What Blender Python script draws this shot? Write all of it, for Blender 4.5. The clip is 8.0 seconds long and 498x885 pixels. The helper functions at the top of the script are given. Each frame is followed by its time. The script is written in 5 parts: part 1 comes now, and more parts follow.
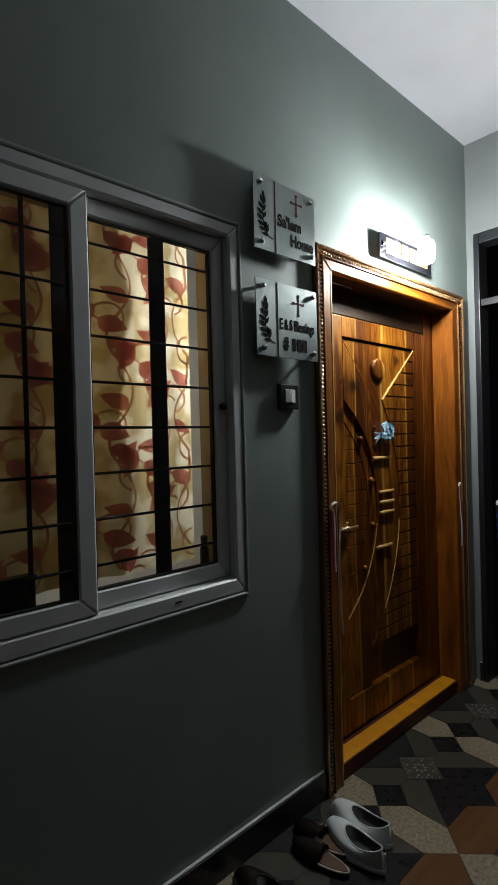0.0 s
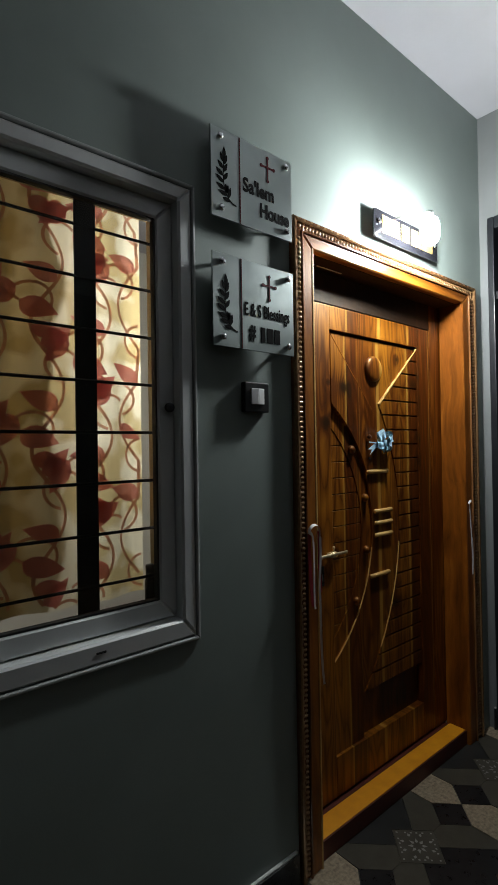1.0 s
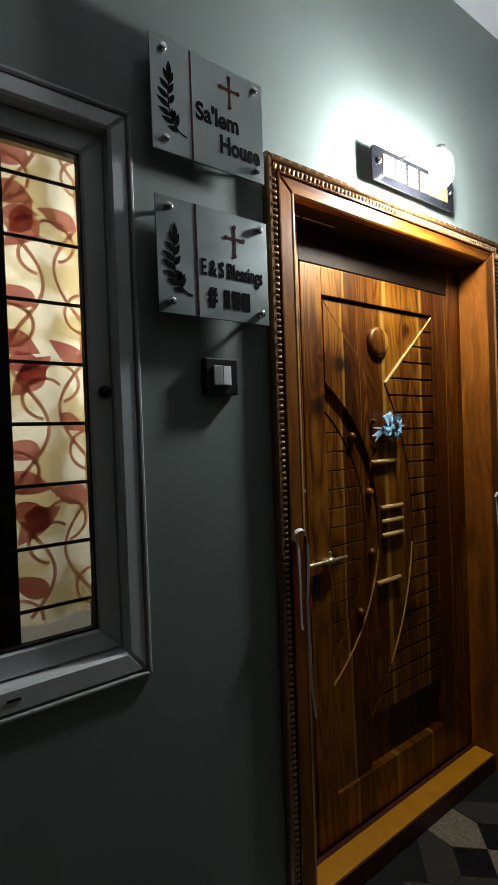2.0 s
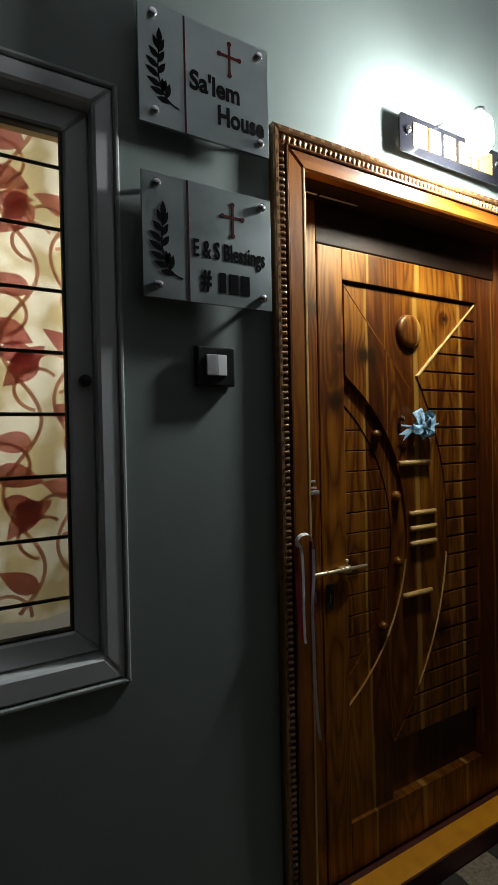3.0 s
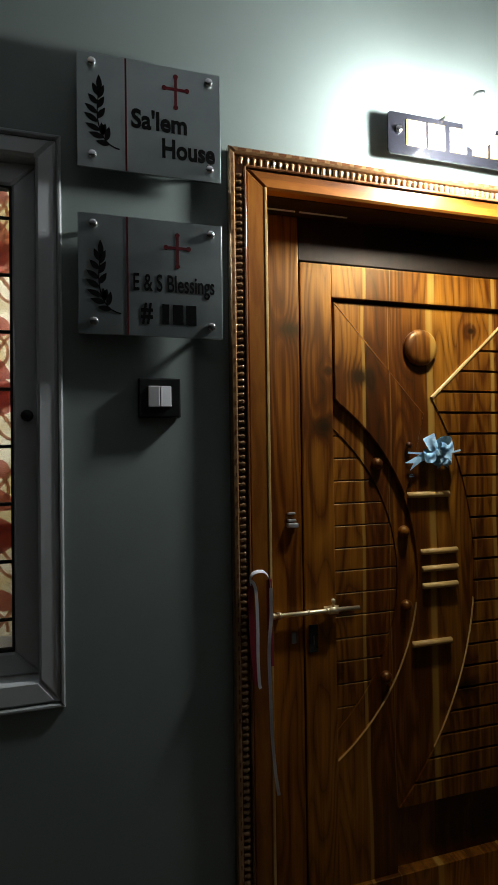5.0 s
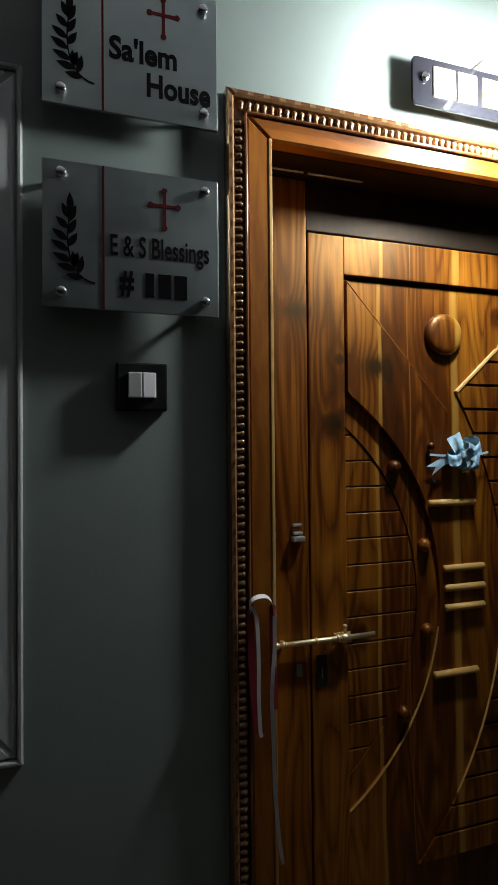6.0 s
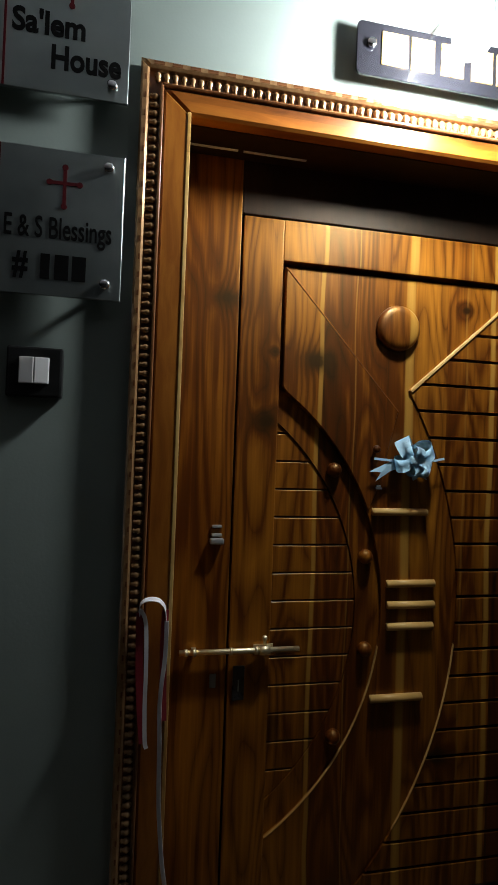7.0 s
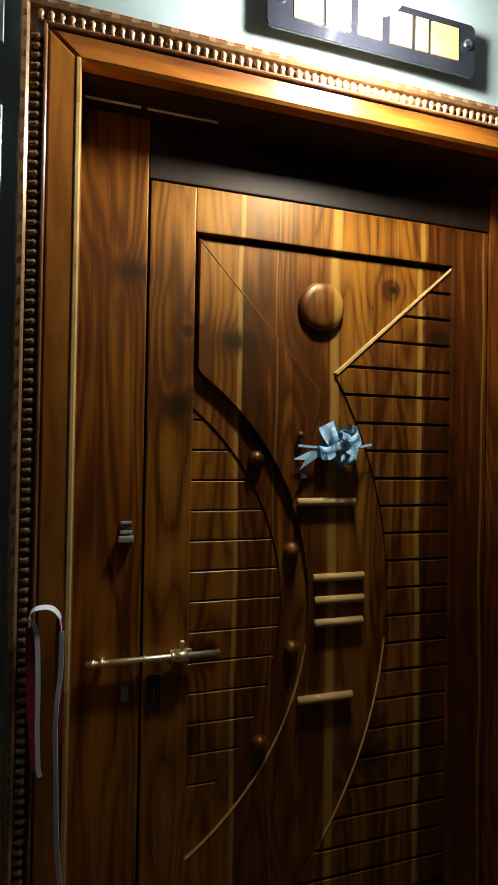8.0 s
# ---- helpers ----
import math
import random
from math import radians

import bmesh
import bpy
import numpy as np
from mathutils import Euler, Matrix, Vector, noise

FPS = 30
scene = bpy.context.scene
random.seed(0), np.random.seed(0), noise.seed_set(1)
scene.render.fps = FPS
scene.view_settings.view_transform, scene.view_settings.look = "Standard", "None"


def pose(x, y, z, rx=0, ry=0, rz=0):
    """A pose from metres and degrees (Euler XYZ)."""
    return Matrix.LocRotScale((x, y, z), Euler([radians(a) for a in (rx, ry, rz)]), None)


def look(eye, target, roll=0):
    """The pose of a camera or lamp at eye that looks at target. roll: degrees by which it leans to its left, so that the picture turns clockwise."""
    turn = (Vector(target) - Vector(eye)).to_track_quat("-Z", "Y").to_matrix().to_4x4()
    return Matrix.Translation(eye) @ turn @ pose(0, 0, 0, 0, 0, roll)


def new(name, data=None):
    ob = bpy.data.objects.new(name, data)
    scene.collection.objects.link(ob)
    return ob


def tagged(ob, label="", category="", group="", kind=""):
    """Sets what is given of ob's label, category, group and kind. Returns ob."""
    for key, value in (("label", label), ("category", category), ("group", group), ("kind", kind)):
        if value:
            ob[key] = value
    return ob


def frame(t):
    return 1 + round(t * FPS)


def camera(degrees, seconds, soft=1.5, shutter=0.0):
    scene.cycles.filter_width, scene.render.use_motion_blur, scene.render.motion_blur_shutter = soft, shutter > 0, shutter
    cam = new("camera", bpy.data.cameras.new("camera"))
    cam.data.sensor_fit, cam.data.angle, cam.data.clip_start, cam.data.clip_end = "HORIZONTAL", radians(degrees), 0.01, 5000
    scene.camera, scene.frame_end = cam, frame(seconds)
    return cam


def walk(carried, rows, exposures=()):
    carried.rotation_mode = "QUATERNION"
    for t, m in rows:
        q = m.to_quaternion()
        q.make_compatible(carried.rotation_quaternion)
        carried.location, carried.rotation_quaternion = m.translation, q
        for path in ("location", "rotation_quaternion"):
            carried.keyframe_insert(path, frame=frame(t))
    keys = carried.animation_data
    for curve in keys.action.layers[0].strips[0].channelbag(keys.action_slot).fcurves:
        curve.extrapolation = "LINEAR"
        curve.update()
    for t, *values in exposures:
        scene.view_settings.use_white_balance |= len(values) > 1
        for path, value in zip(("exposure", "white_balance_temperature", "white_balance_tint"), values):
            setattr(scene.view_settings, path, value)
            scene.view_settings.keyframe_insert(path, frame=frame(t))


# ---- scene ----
cam = camera(52.3, 8.0)
PATH = [
    (0, (0.13, 0.039, 1.411), (1.481, 1.515, 1.396), -1.5),
    (0.5, (0.293, 0.058, 1.401), (1.622, 1.55, 1.335), -2.0),
    (1, (0.478, 0.157, 1.408), (1.779, 1.676, 1.429), -0.9),
    (1.5, (0.617, 0.227, 1.411), (1.933, 1.729, 1.311), -2.2),
    (1.7, (0.686, 0.245, 1.414), (1.957, 1.787, 1.328), -2.4),
    (2.8, (0.958, 0.302, 1.415), (2.031, 1.988, 1.491), -1.5),
    (3, (0.973, 0.262, 1.399), (1.978, 1.99, 1.374), -1.2),
    (3.5, (1.029, 0.212, 1.425), (1.965, 1.979, 1.404), -2.6),
    (4, (1.223, 0.164, 1.426), (1.921, 2.038, 1.436), -0.5),
    (4.5, (1.337, 0.125, 1.44), (1.866, 2.053, 1.423), -1.0),
    (4.7, (1.371, 0.112, 1.442), (1.895, 2.042, 1.441), -0.8),
    (5.8, (1.396, 0.302, 1.435), (1.968, 2.218, 1.49), -0.7),
    (6, (1.417, 0.332, 1.438), (1.987, 2.248, 1.47), -0.5),
    (6.5, (1.554, 0.364, 1.446), (1.953, 2.323, 1.505), 0.9),
    (7, (1.71, 0.331, 1.434), (2.088, 2.295, 1.462), 2.1),
    (7.5, (1.787, 0.313, 1.426), (2.254, 2.258, 1.438), 1.3),
    (8, (1.811, 0.399, 1.417), (2.362, 2.322, 1.438), 1.0),
]
walk(cam, [(t, look(eye, target, roll)) for t, eye, target, roll in PATH], [(0.0, 0.0), (1.5, -0.05), (3.0, -0.18), (6.5, -0.24), (7.0, -0.32), (8.0, -0.32)])

# ---- world and light ----
world = bpy.data.worlds.new("night")
scene.world = world
world.use_nodes = True
world.node_tree.nodes["Background"].inputs[0].default_value = (0.02, 0.03, 0.05, 1)
world.node_tree.nodes["Background"].inputs[1].default_value = 0.05
scene.view_settings.exposure = 0.0
LAMP_GLOW, ROOM_GLOW = 690.0, 255.0
LAMP = (2.258, 1.160, 2.222)
LAMP_R, LAMP_H = 0.035, 0.056          # a stubby upright bulb


# ---- materials ----
def node_mat(name):
    m = bpy.data.materials.new(name)
    m.use_nodes = True
    nt = m.node_tree
    return m, nt, nt.nodes["Principled BSDF"]


def N(nt, kind, **values):
    n = nt.nodes.new(kind)
    for k, v in values.items():
        if k in n.inputs:
            n.inputs[k].default_value = v
    return n


def ramp(nt, fac, stops):
    r = nt.nodes.new("ShaderNodeValToRGB")
    r.color_ramp.elements[0].position, r.color_ramp.elements[0].color = stops[0][0], (*stops[0][1], 1)
    r.color_ramp.elements[1].position, r.color_ramp.elements[1].color = stops[-1][0], (*stops[-1][1], 1)
    for p, c in stops[1:-1]:
        e = r.color_ramp.elements.new(p)
        e.color = (*c, 1)
    nt.links.new(fac, r.inputs[0])
    return r


def coords(nt, scale=(1, 1, 1)):
    tc = nt.nodes.new("ShaderNodeTexCoord")
    mp = nt.nodes.new("ShaderNodeMapping")
    mp.inputs["Scale"].default_value = scale
    nt.links.new(tc.outputs["Object"], mp.inputs[0])
    return mp.outputs[0]


def bumped(nt, bsdf, height, strength, distance):
    b = N(nt, "ShaderNodeBump", Strength=strength, Distance=distance)
    nt.links.new(height, b.inputs["Height"])
    nt.links.new(b.outputs[0], bsdf.inputs["Normal"])


def surface(name, a, b, rough=0.5, metal=0.0, scale=8.0, fine=120.0, bump=0.15, dist=0.002, spread=0.12, coat=0.0):
    """Two tones mixed by a broad noise, a fine grain in relief, and uneven gloss."""
    m, nt, p = node_mat(name)
    co = coords(nt)
    big = N(nt, "ShaderNodeTexNoise", Scale=scale, Detail=5.0, Roughness=0.6)
    small = N(nt, "ShaderNodeTexNoise", Scale=fine, Detail=3.0)
    nt.links.new(co, big.inputs["Vector"])
    nt.links.new(co, small.inputs["Vector"])
    r = ramp(nt, big.outputs[0], [(0.3, a), (0.7, b)])
    nt.links.new(r.outputs[0], p.inputs["Base Color"])
    p.inputs["Metallic"].default_value = metal
    p.inputs["Coat Weight"].default_value = coat
    p.inputs["Coat Roughness"].default_value = 0.1
    mr = N(nt, "ShaderNodeMapRange")
    mr.inputs[3].default_value, mr.inputs[4].default_value = max(0.02, rough - spread), min(1, rough + spread)
    nt.links.new(big.outputs[0], mr.inputs[0])
    nt.links.new(mr.outputs[0], p.inputs["Roughness"])
    if bump:
        bumped(nt, p, small.outputs[0], bump, dist)
    return m


def wood(name, dark, mid, light, along="z", strip=0.085, rough=0.38, coat=0.10, tone=0.5):
    """Varnished wood: strips of unlike tone, long wavering grain, knots and pores."""
    m, nt, p = node_mat(name)
    sc = {"z": (1, 1, 0.1), "x": (0.1, 1, 1)}[along]
    co = coords(nt)
    warp = N(nt, "ShaderNodeTexNoise", Scale=2.6, Detail=3.0)
    nt.links.new(co, warp.inputs["Vector"])
    stretch = nt.nodes.new("ShaderNodeMapping")
    stretch.inputs["Scale"].default_value = sc
    nt.links.new(co, stretch.inputs[0])
    add = nt.nodes.new("ShaderNodeVectorMath")
    add.operation = "MULTIPLY_ADD"
    add.inputs[1].default_value = (0.09, 0.09, 0.09)
    nt.links.new(warp.outputs["Color"], add.inputs[0])
    nt.links.new(stretch.outputs[0], add.inputs[2])
    grain = N(nt, "ShaderNodeTexNoise", Scale=34.0, Detail=7.0, Roughness=0.62)
    nt.links.new(add.outputs[0], grain.inputs["Vector"])
    broad = N(nt, "ShaderNodeTexNoise", Scale=7.0, Detail=3.0)
    nt.links.new(add.outputs[0], broad.inputs["Vector"])
    # strips glued side by side, each with a tone of its own
    sep = nt.nodes.new("ShaderNodeSeparateXYZ")
    nt.links.new(co, sep.inputs[0])
    cut = nt.nodes.new("ShaderNodeMath")
    cut.operation = "DIVIDE"
    cut.inputs[1].default_value = strip
    nt.links.new(sep.outputs["X" if along == "z" else "Z"], cut.inputs[0])
    fl = nt.nodes.new("ShaderNodeMath")
    fl.operation = "FLOOR"
    nt.links.new(cut.outputs[0], fl.inputs[0])
    wn = nt.nodes.new("ShaderNodeTexWhiteNoise")
    wn.noise_dimensions = "1D"
    nt.links.new(fl.outputs[0], wn.inputs["W"])
    mixf = nt.nodes.new("ShaderNodeMath")
    mixf.operation = "MULTIPLY_ADD"
    mixf.inputs[1].default_value = 0.26
    nt.links.new(wn.outputs["Value"], mixf.inputs[0])
    half = nt.nodes.new("ShaderNodeMath")
    half.operation = "MULTIPLY_ADD"
    half.inputs[1].default_value = 0.60
    nt.links.new(grain.outputs[0], half.inputs[0])
    b2 = nt.nodes.new("ShaderNodeMath")
    b2.operation = "MULTIPLY_ADD"
    b2.inputs[1].default_value, b2.inputs[2].default_value = 0.8, tone - 0.92
    nt.links.new(broad.outputs[0], b2.inputs[0])
    nt.links.new(b2.outputs[0], half.inputs[2])
    nt.links.new(half.outputs[0], mixf.inputs[2])
    r = ramp(nt, mixf.outputs[0], [(0.22, dark), (0.46, mid), (0.72, light)])
    colour = r.outputs[0]
    nt.links.new(colour, p.inputs["Base Color"])
    p.inputs["Roughness"].default_value = rough
    p.inputs["Specular IOR Level"].default_value = 0.45
    p.inputs["Specular Tint"].default_value = (1.0, 0.85, 0.65, 1)
    p.inputs["Coat Weight"].default_value = coat
    p.inputs["Coat Roughness"].default_value = 0.16
    bumped(nt, p, grain.outputs[0], 0.12, 0.002)
    return m


# glued boards of the door from its hinge side on: left edge, tone, redness
BOARDS = ((1.70, 0.57, 0.25), (1.893, 0.60, 0.12), (2.088, 0.42, 0.60), (2.178, 0.50, 0.30), (2.246, 0.54, 0.10), (2.318, 0.58, 0.0), (2.40, 0.50, 0.25),
          (2.455, 0.55, 0.15), (2.535, 0.34, 0.55), (2.628, 0.38, 0.60), (2.70, 0.45, 0.45))
# pale sapwood along some glue lines: middle, half width, strength
SAPWOOD = ((2.088, 0.006, 0.75), (2.172, 0.002, 0.35), (2.306, 0.012, 0.9), (2.523, 0.008, 0.85), (2.452, 0.003, 0.3), (2.695, 0.004, 0.4))
# knots: x, z, size
KNOTS = ((1.862, 1.765, 0.020), (2.072, 1.642, 0.026), (1.974, 1.655, 0.007), (1.958, 1.50, 0.022), (2.452, 1.792, 0.012), (2.572, 1.688, 0.016), (2.02, 0.98, 0.018), (2.40, 0.72, 0.020))


def planked_teak(name, dark, mid, light, red, pale):
    """Varnished door teak: boards of unlike tone, flame figure that bends round the knots, pores, and pale sapwood streaks."""
    m, nt, p = node_mat(name)

    def math_node(op, a, b=None, c=None):
        n = nt.nodes.new("ShaderNodeMath")
        n.operation = op
        for k, v in enumerate((a, b, c)):
            if v is None:
                continue
            if isinstance(v, (int, float)):
                n.inputs[k].default_value = v
            else:
                nt.links.new(v, n.inputs[k])
        return n.outputs[0]

    def mix(fac, a, b, blend="MIX"):
        n = nt.nodes.new("ShaderNodeMix")
        n.data_type, n.blend_type = "RGBA", blend
        for k, v in (("Factor", fac), (6, a), (7, b)):
            if isinstance(v, (int, float)):
                n.inputs[k].default_value = v
            elif isinstance(v, tuple):
                n.inputs[k].default_value = (*v, 1)
            else:
                nt.links.new(v, n.inputs[k])
        return n.outputs[2]

    co = coords(nt)
    sep = nt.nodes.new("ShaderNodeSeparateXYZ")
    nt.links.new(co, sep.inputs[0])
    x, z = sep.outputs["X"], sep.outputs["Z"]
    bend = N(nt, "ShaderNodeTexNoise", Scale=2.2, Detail=2.0)
    nt.links.new(coords(nt, (1, 0, 0.7)), bend.inputs["Vector"])
    xw = math_node("MULTIPLY_ADD", math_node("SUBTRACT", bend.outputs[0], 0.5), 0.035, x)
    at = math_node("DIVIDE", math_node("SUBTRACT", x, 1.70), 1.2)
    r = nt.nodes.new("ShaderNodeValToRGB")
    r.color_ramp.interpolation = "CONSTANT"
    for k, (bx, tone, redness) in enumerate(BOARDS):
        e = r.color_ramp.elements[0] if k == 0 else r.color_ramp.elements.new((bx - 1.70) / 1.2)
        e.position, e.color = (bx - 1.70) / 1.2, (tone, (k * 0.37) % 1.0, redness, 1)
    r.color_ramp.elements.remove(r.color_ramp.elements[-1])
    nt.links.new(at, r.inputs[0])
    board = nt.nodes.new("ShaderNodeSeparateColor")
    nt.links.new(r.outputs[0], board.inputs[0])
    # knots: how near, as one soft field
    rough_edge = N(nt, "ShaderNodeTexNoise", Scale=38.0, Detail=3.0)
    nt.links.new(co, rough_edge.inputs["Vector"])
    near, heart = None, None
    for kx, kz, size in KNOTS:
        dx = math_node("DIVIDE", math_node("SUBTRACT", x, kx), size)
        dz = math_node("DIVIDE", math_node("SUBTRACT", z, kz), size * 0.8)
        d = math_node("SQRT", math_node("ADD", math_node("MULTIPLY", dx, dx), math_node("MULTIPLY", dz, dz)))
        d = math_node("MULTIPLY_ADD", rough_edge.outputs[0], 0.9, d)
        soft = math_node("POWER", 2.718, math_node("MULTIPLY", d, -0.45))
        core = math_node("POWER", 2.718, math_node("MULTIPLY", math_node("MULTIPLY", d, d), -0.55))
        near = soft if near is None else math_node("ADD", near, soft)
        heart = core if heart is None else math_node("ADD", heart, core)
    # flame figure: level lines of a long soft noise, each board with its own
    place = nt.nodes.new("ShaderNodeCombineXYZ")
    nt.links.new(xw, place.inputs["X"])
    nt.links.new(math_node("MULTIPLY", board.outputs[1], 9.0), place.inputs["Y"])
    nt.links.new(math_node("MULTIPLY", z, 0.13), place.inputs["Z"])
    figure = N(nt, "ShaderNodeTexNoise", Scale=8.5, Detail=1.5, Roughness=0.4)
    nt.links.new(place.outputs[0], figure.inputs["Vector"])
    level = math_node("MULTIPLY_ADD", near, 0.16, figure.outputs[0])
    rings = math_node("PINGPONG", math_node("MULTIPLY", level, 15.0), 0.5)
    lines = math_node("POWER", math_node("MULTIPLY", rings, 2.0), 0.45)
    pores = N(nt, "ShaderNodeTexNoise", Scale=150.0, Detail=3.0, Roughness=0.6)
    nt.links.new(coords(nt, (1, 1, 0.025)), pores.inputs["Vector"])
    streak = N(nt, "ShaderNodeTexNoise", Scale=42.0, Detail=4.0)
    nt.links.new(coords(nt, (1, 1, 0.035)), streak.inputs["Vector"])
    cloud = N(nt, "ShaderNodeTexNoise", Scale=4.5, Detail=3.0)
    nt.links.new(coords(nt, (1, 1, 0.5)), cloud.inputs["Vector"])
    tone = math_node("MULTIPLY_ADD", math_node("SUBTRACT", lines, 0.7), 0.30, board.outputs[0])
    tone = math_node("MULTIPLY_ADD", math_node("SUBTRACT", pores.outputs[0], 0.5), 0.40, tone)
    tone = math_node("MULTIPLY_ADD", math_node("SUBTRACT", streak.outputs[0], 0.5), 0.60, tone)
    tone = math_node("MULTIPLY_ADD", math_node("SUBTRACT", cloud.outputs[0], 0.5), 0.55, tone)
    tone = math_node("MULTIPLY_ADD", near, -0.42, tone)
    body = ramp(nt, tone, [(0.10, dark), (0.45, mid), (0.85, light)]).outputs[0]
    body = mix(math_node("MULTIPLY", board.outputs[2], 0.75), body, mix(1.0, body, red, "MULTIPLY"))
    streaks = None
    for sx, half, strength in SAPWOOD:
        off = math_node("DIVIDE", math_node("ABSOLUTE", math_node("SUBTRACT", xw, sx)), half)
        s1 = math_node("MULTIPLY", math_node("SUBTRACT", 1.0, math_node("MINIMUM", math_node("POWER", off, 4.0), 1.0)), strength)
        streaks = s1 if streaks is None else math_node("MAXIMUM", streaks, s1)
    grainy_pale = mix(math_node("MULTIPLY", pores.outputs[0], 0.5), pale, mid)
    body = mix(streaks, body, grainy_pale)
    body = mix(math_node("MINIMUM", math_node("MULTIPLY", heart, 1.6), 0.95), body, (dark[0] * 0.5, dark[1] * 0.5, dark[2] * 0.5))
    nt.links.new(body, p.inputs["Base Color"])
    gloss = math_node("MULTIPLY_ADD", cloud.outputs[0], 0.16, 0.36)
    nt.links.new(gloss, p.inputs["Roughness"])
    p.inputs["Specular IOR Level"].default_value = 0.85
    p.inputs["Specular Tint"].default_value = (1.0, 0.60, 0.20, 1)
    p.inputs["Coat Weight"].default_value = 0.06
    p.inputs["Coat Roughness"].default_value = 0.14
    bumped(nt, p, pores.outputs[0], 0.10, 0.0015)
    return m


def glow(name, colour, strength):
    m, nt, p = node_mat(name)
    p.inputs["Base Color"].default_value = (*colour, 1)
    p.inputs["Emission Color"].default_value = (*colour, 1)
    p.inputs["Emission Strength"].default_value = strength
    return m


def cloth(name, a, b, through_share=0.6, size=9.0, edge=(0.3, 0.7)):
    m, nt, p = node_mat(name)
    co = coords(nt)
    weave = N(nt, "ShaderNodeTexNoise", Scale=260.0, Detail=2.0)
    big = N(nt, "ShaderNodeTexNoise", Scale=size, Detail=2.0)
    for n in (weave, big):
        nt.links.new(co, n.inputs["Vector"])
    r = ramp(nt, big.outputs[0], [(edge[0], a), (edge[1], b)])
    tr = nt.nodes.new("ShaderNodeBsdfTranslucent")
    mix = N(nt, "ShaderNodeMixShader", Fac=through_share)
    nt.links.new(r.outputs[0], p.inputs["Base Color"])
    nt.links.new(r.outputs[0], tr.inputs["Color"])
    p.inputs["Roughness"].default_value = 0.8
    bumped(nt, p, weave.outputs[0], 0.3, 0.001)
    nt.links.new(p.outputs[0], mix.inputs[1])
    nt.links.new(tr.outputs[0], mix.inputs[2])
    nt.links.new(mix.outputs[0], nt.nodes["Material Output"].inputs["Surface"])
    return m


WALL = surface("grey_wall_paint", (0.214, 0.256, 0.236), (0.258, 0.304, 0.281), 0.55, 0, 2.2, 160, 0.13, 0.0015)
# Held below the front wall's grey to cut light bounced onto the door.
SIDE = surface("end_wall_low_bounce", (0.18, 0.19, 0.19), (0.22, 0.23, 0.23), 0.6, 0, 2.0, 160, 0.2, 0.0015)
CEIL = surface("white_ceiling_paint", (0.44, 0.44, 0.47), (0.51, 0.51, 0.54), 0.8, 0, 1.5, 90, 0.2, 0.002)
# Near black: swallows bounce on unseen walls, paints the passage's darkness.
NEARBLACK = surface("near_black_for_shade", (0.025, 0.025, 0.027), (0.035, 0.035, 0.037), 0.8, 0, 2.0, 90, 0.2)
ROOMW = surface("room_wall_paint", (0.72, 0.70, 0.64), (0.8, 0.78, 0.72), 0.7, 0, 2.0, 90, 0.1)
SKIRT = surface("black_granite", (0.012, 0.012, 0.013), (0.03, 0.03, 0.03), 0.3, 0, 90, 300, 0.05)
# Skirting cement; also paints the line of light under the door head.
PALELINE = surface("cement_and_light_line", (0.62, 0.62, 0.60), (0.76, 0.76, 0.74), 0.8, 0, 30, 200, 0.4)
UPVC = surface("grey_coated_metal", (0.60, 0.62, 0.615), (0.66, 0.68, 0.675), 0.40, 0.10, 5, 60, 0.04)
RUBBER = surface("black_gasket", (0.008, 0.008, 0.008), (0.02, 0.02, 0.02), 0.6, 0, 20, 200, 0.1)
LIP = surface("pale_plaster", (0.36, 0.38, 0.37), (0.44, 0.46, 0.45), 0.6, 0, 20, 150, 0.3)
# Tan puts the room's warm light into the reveal's colour.
WARMREVEAL = surface("warm_light_tan", (0.34, 0.25, 0.11), (0.42, 0.32, 0.15), 0.6, 0, 8, 120, 0.2)
IRON = surface("black_iron_paint", (0.008, 0.008, 0.009), (0.02, 0.02, 0.02), 0.45, 0.3, 20, 200, 0.15)
STEEL = surface("brushed_silver", (0.31, 0.355, 0.345), (0.39, 0.435, 0.425), 0.36, 1.0, 6, 300, 0.06, 0.0005)
CHROME = surface("chrome", (0.75, 0.75, 0.76), (0.85, 0.85, 0.86), 0.15, 1.0, 20, 100, 0.0)
BRASS = surface("pale_brass", (0.86, 0.72, 0.42), (0.94, 0.82, 0.54), 0.45, 1.0, 20, 100, 0.0)
INK = surface("black_print", (0.002, 0.002, 0.002), (0.005, 0.005, 0.005), 0.85, 0, 20, 100, 0.0)
INK.node_tree.nodes["Principled BSDF"].inputs["Specular IOR Level"].default_value = 0.05
SATIN = surface("satin_chrome", (0.72, 0.72, 0.70), (0.82, 0.82, 0.80), 0.34, 0.85, 20, 100, 0.0)
REDINK = surface("dark_red_print", (0.045, 0.004, 0.006), (0.070, 0.007, 0.009), 0.7, 0, 20, 100, 0.0)
REDINK.node_tree.nodes["Principled BSDF"].inputs["Specular IOR Level"].default_value = 0.08
GLOSSBLACK = surface("black_acrylic", (0.006, 0.006, 0.008), (0.012, 0.012, 0.015), 0.12, 0, 10, 100, 0.0)
GOLD = surface("gilt_metal", (0.62, 0.40, 0.13), (0.78, 0.53, 0.20), 0.3, 0.6, 20, 100, 0.0)
BLACKPLASTIC = surface("black_plastic", (0.006, 0.006, 0.006), (0.014, 0.014, 0.014), 0.35, 0, 20, 200, 0.05)
WHITEPLASTIC = surface("white_plastic", (0.72, 0.72, 0.72), (0.8, 0.8, 0.8), 0.3, 0, 20, 200, 0.03)
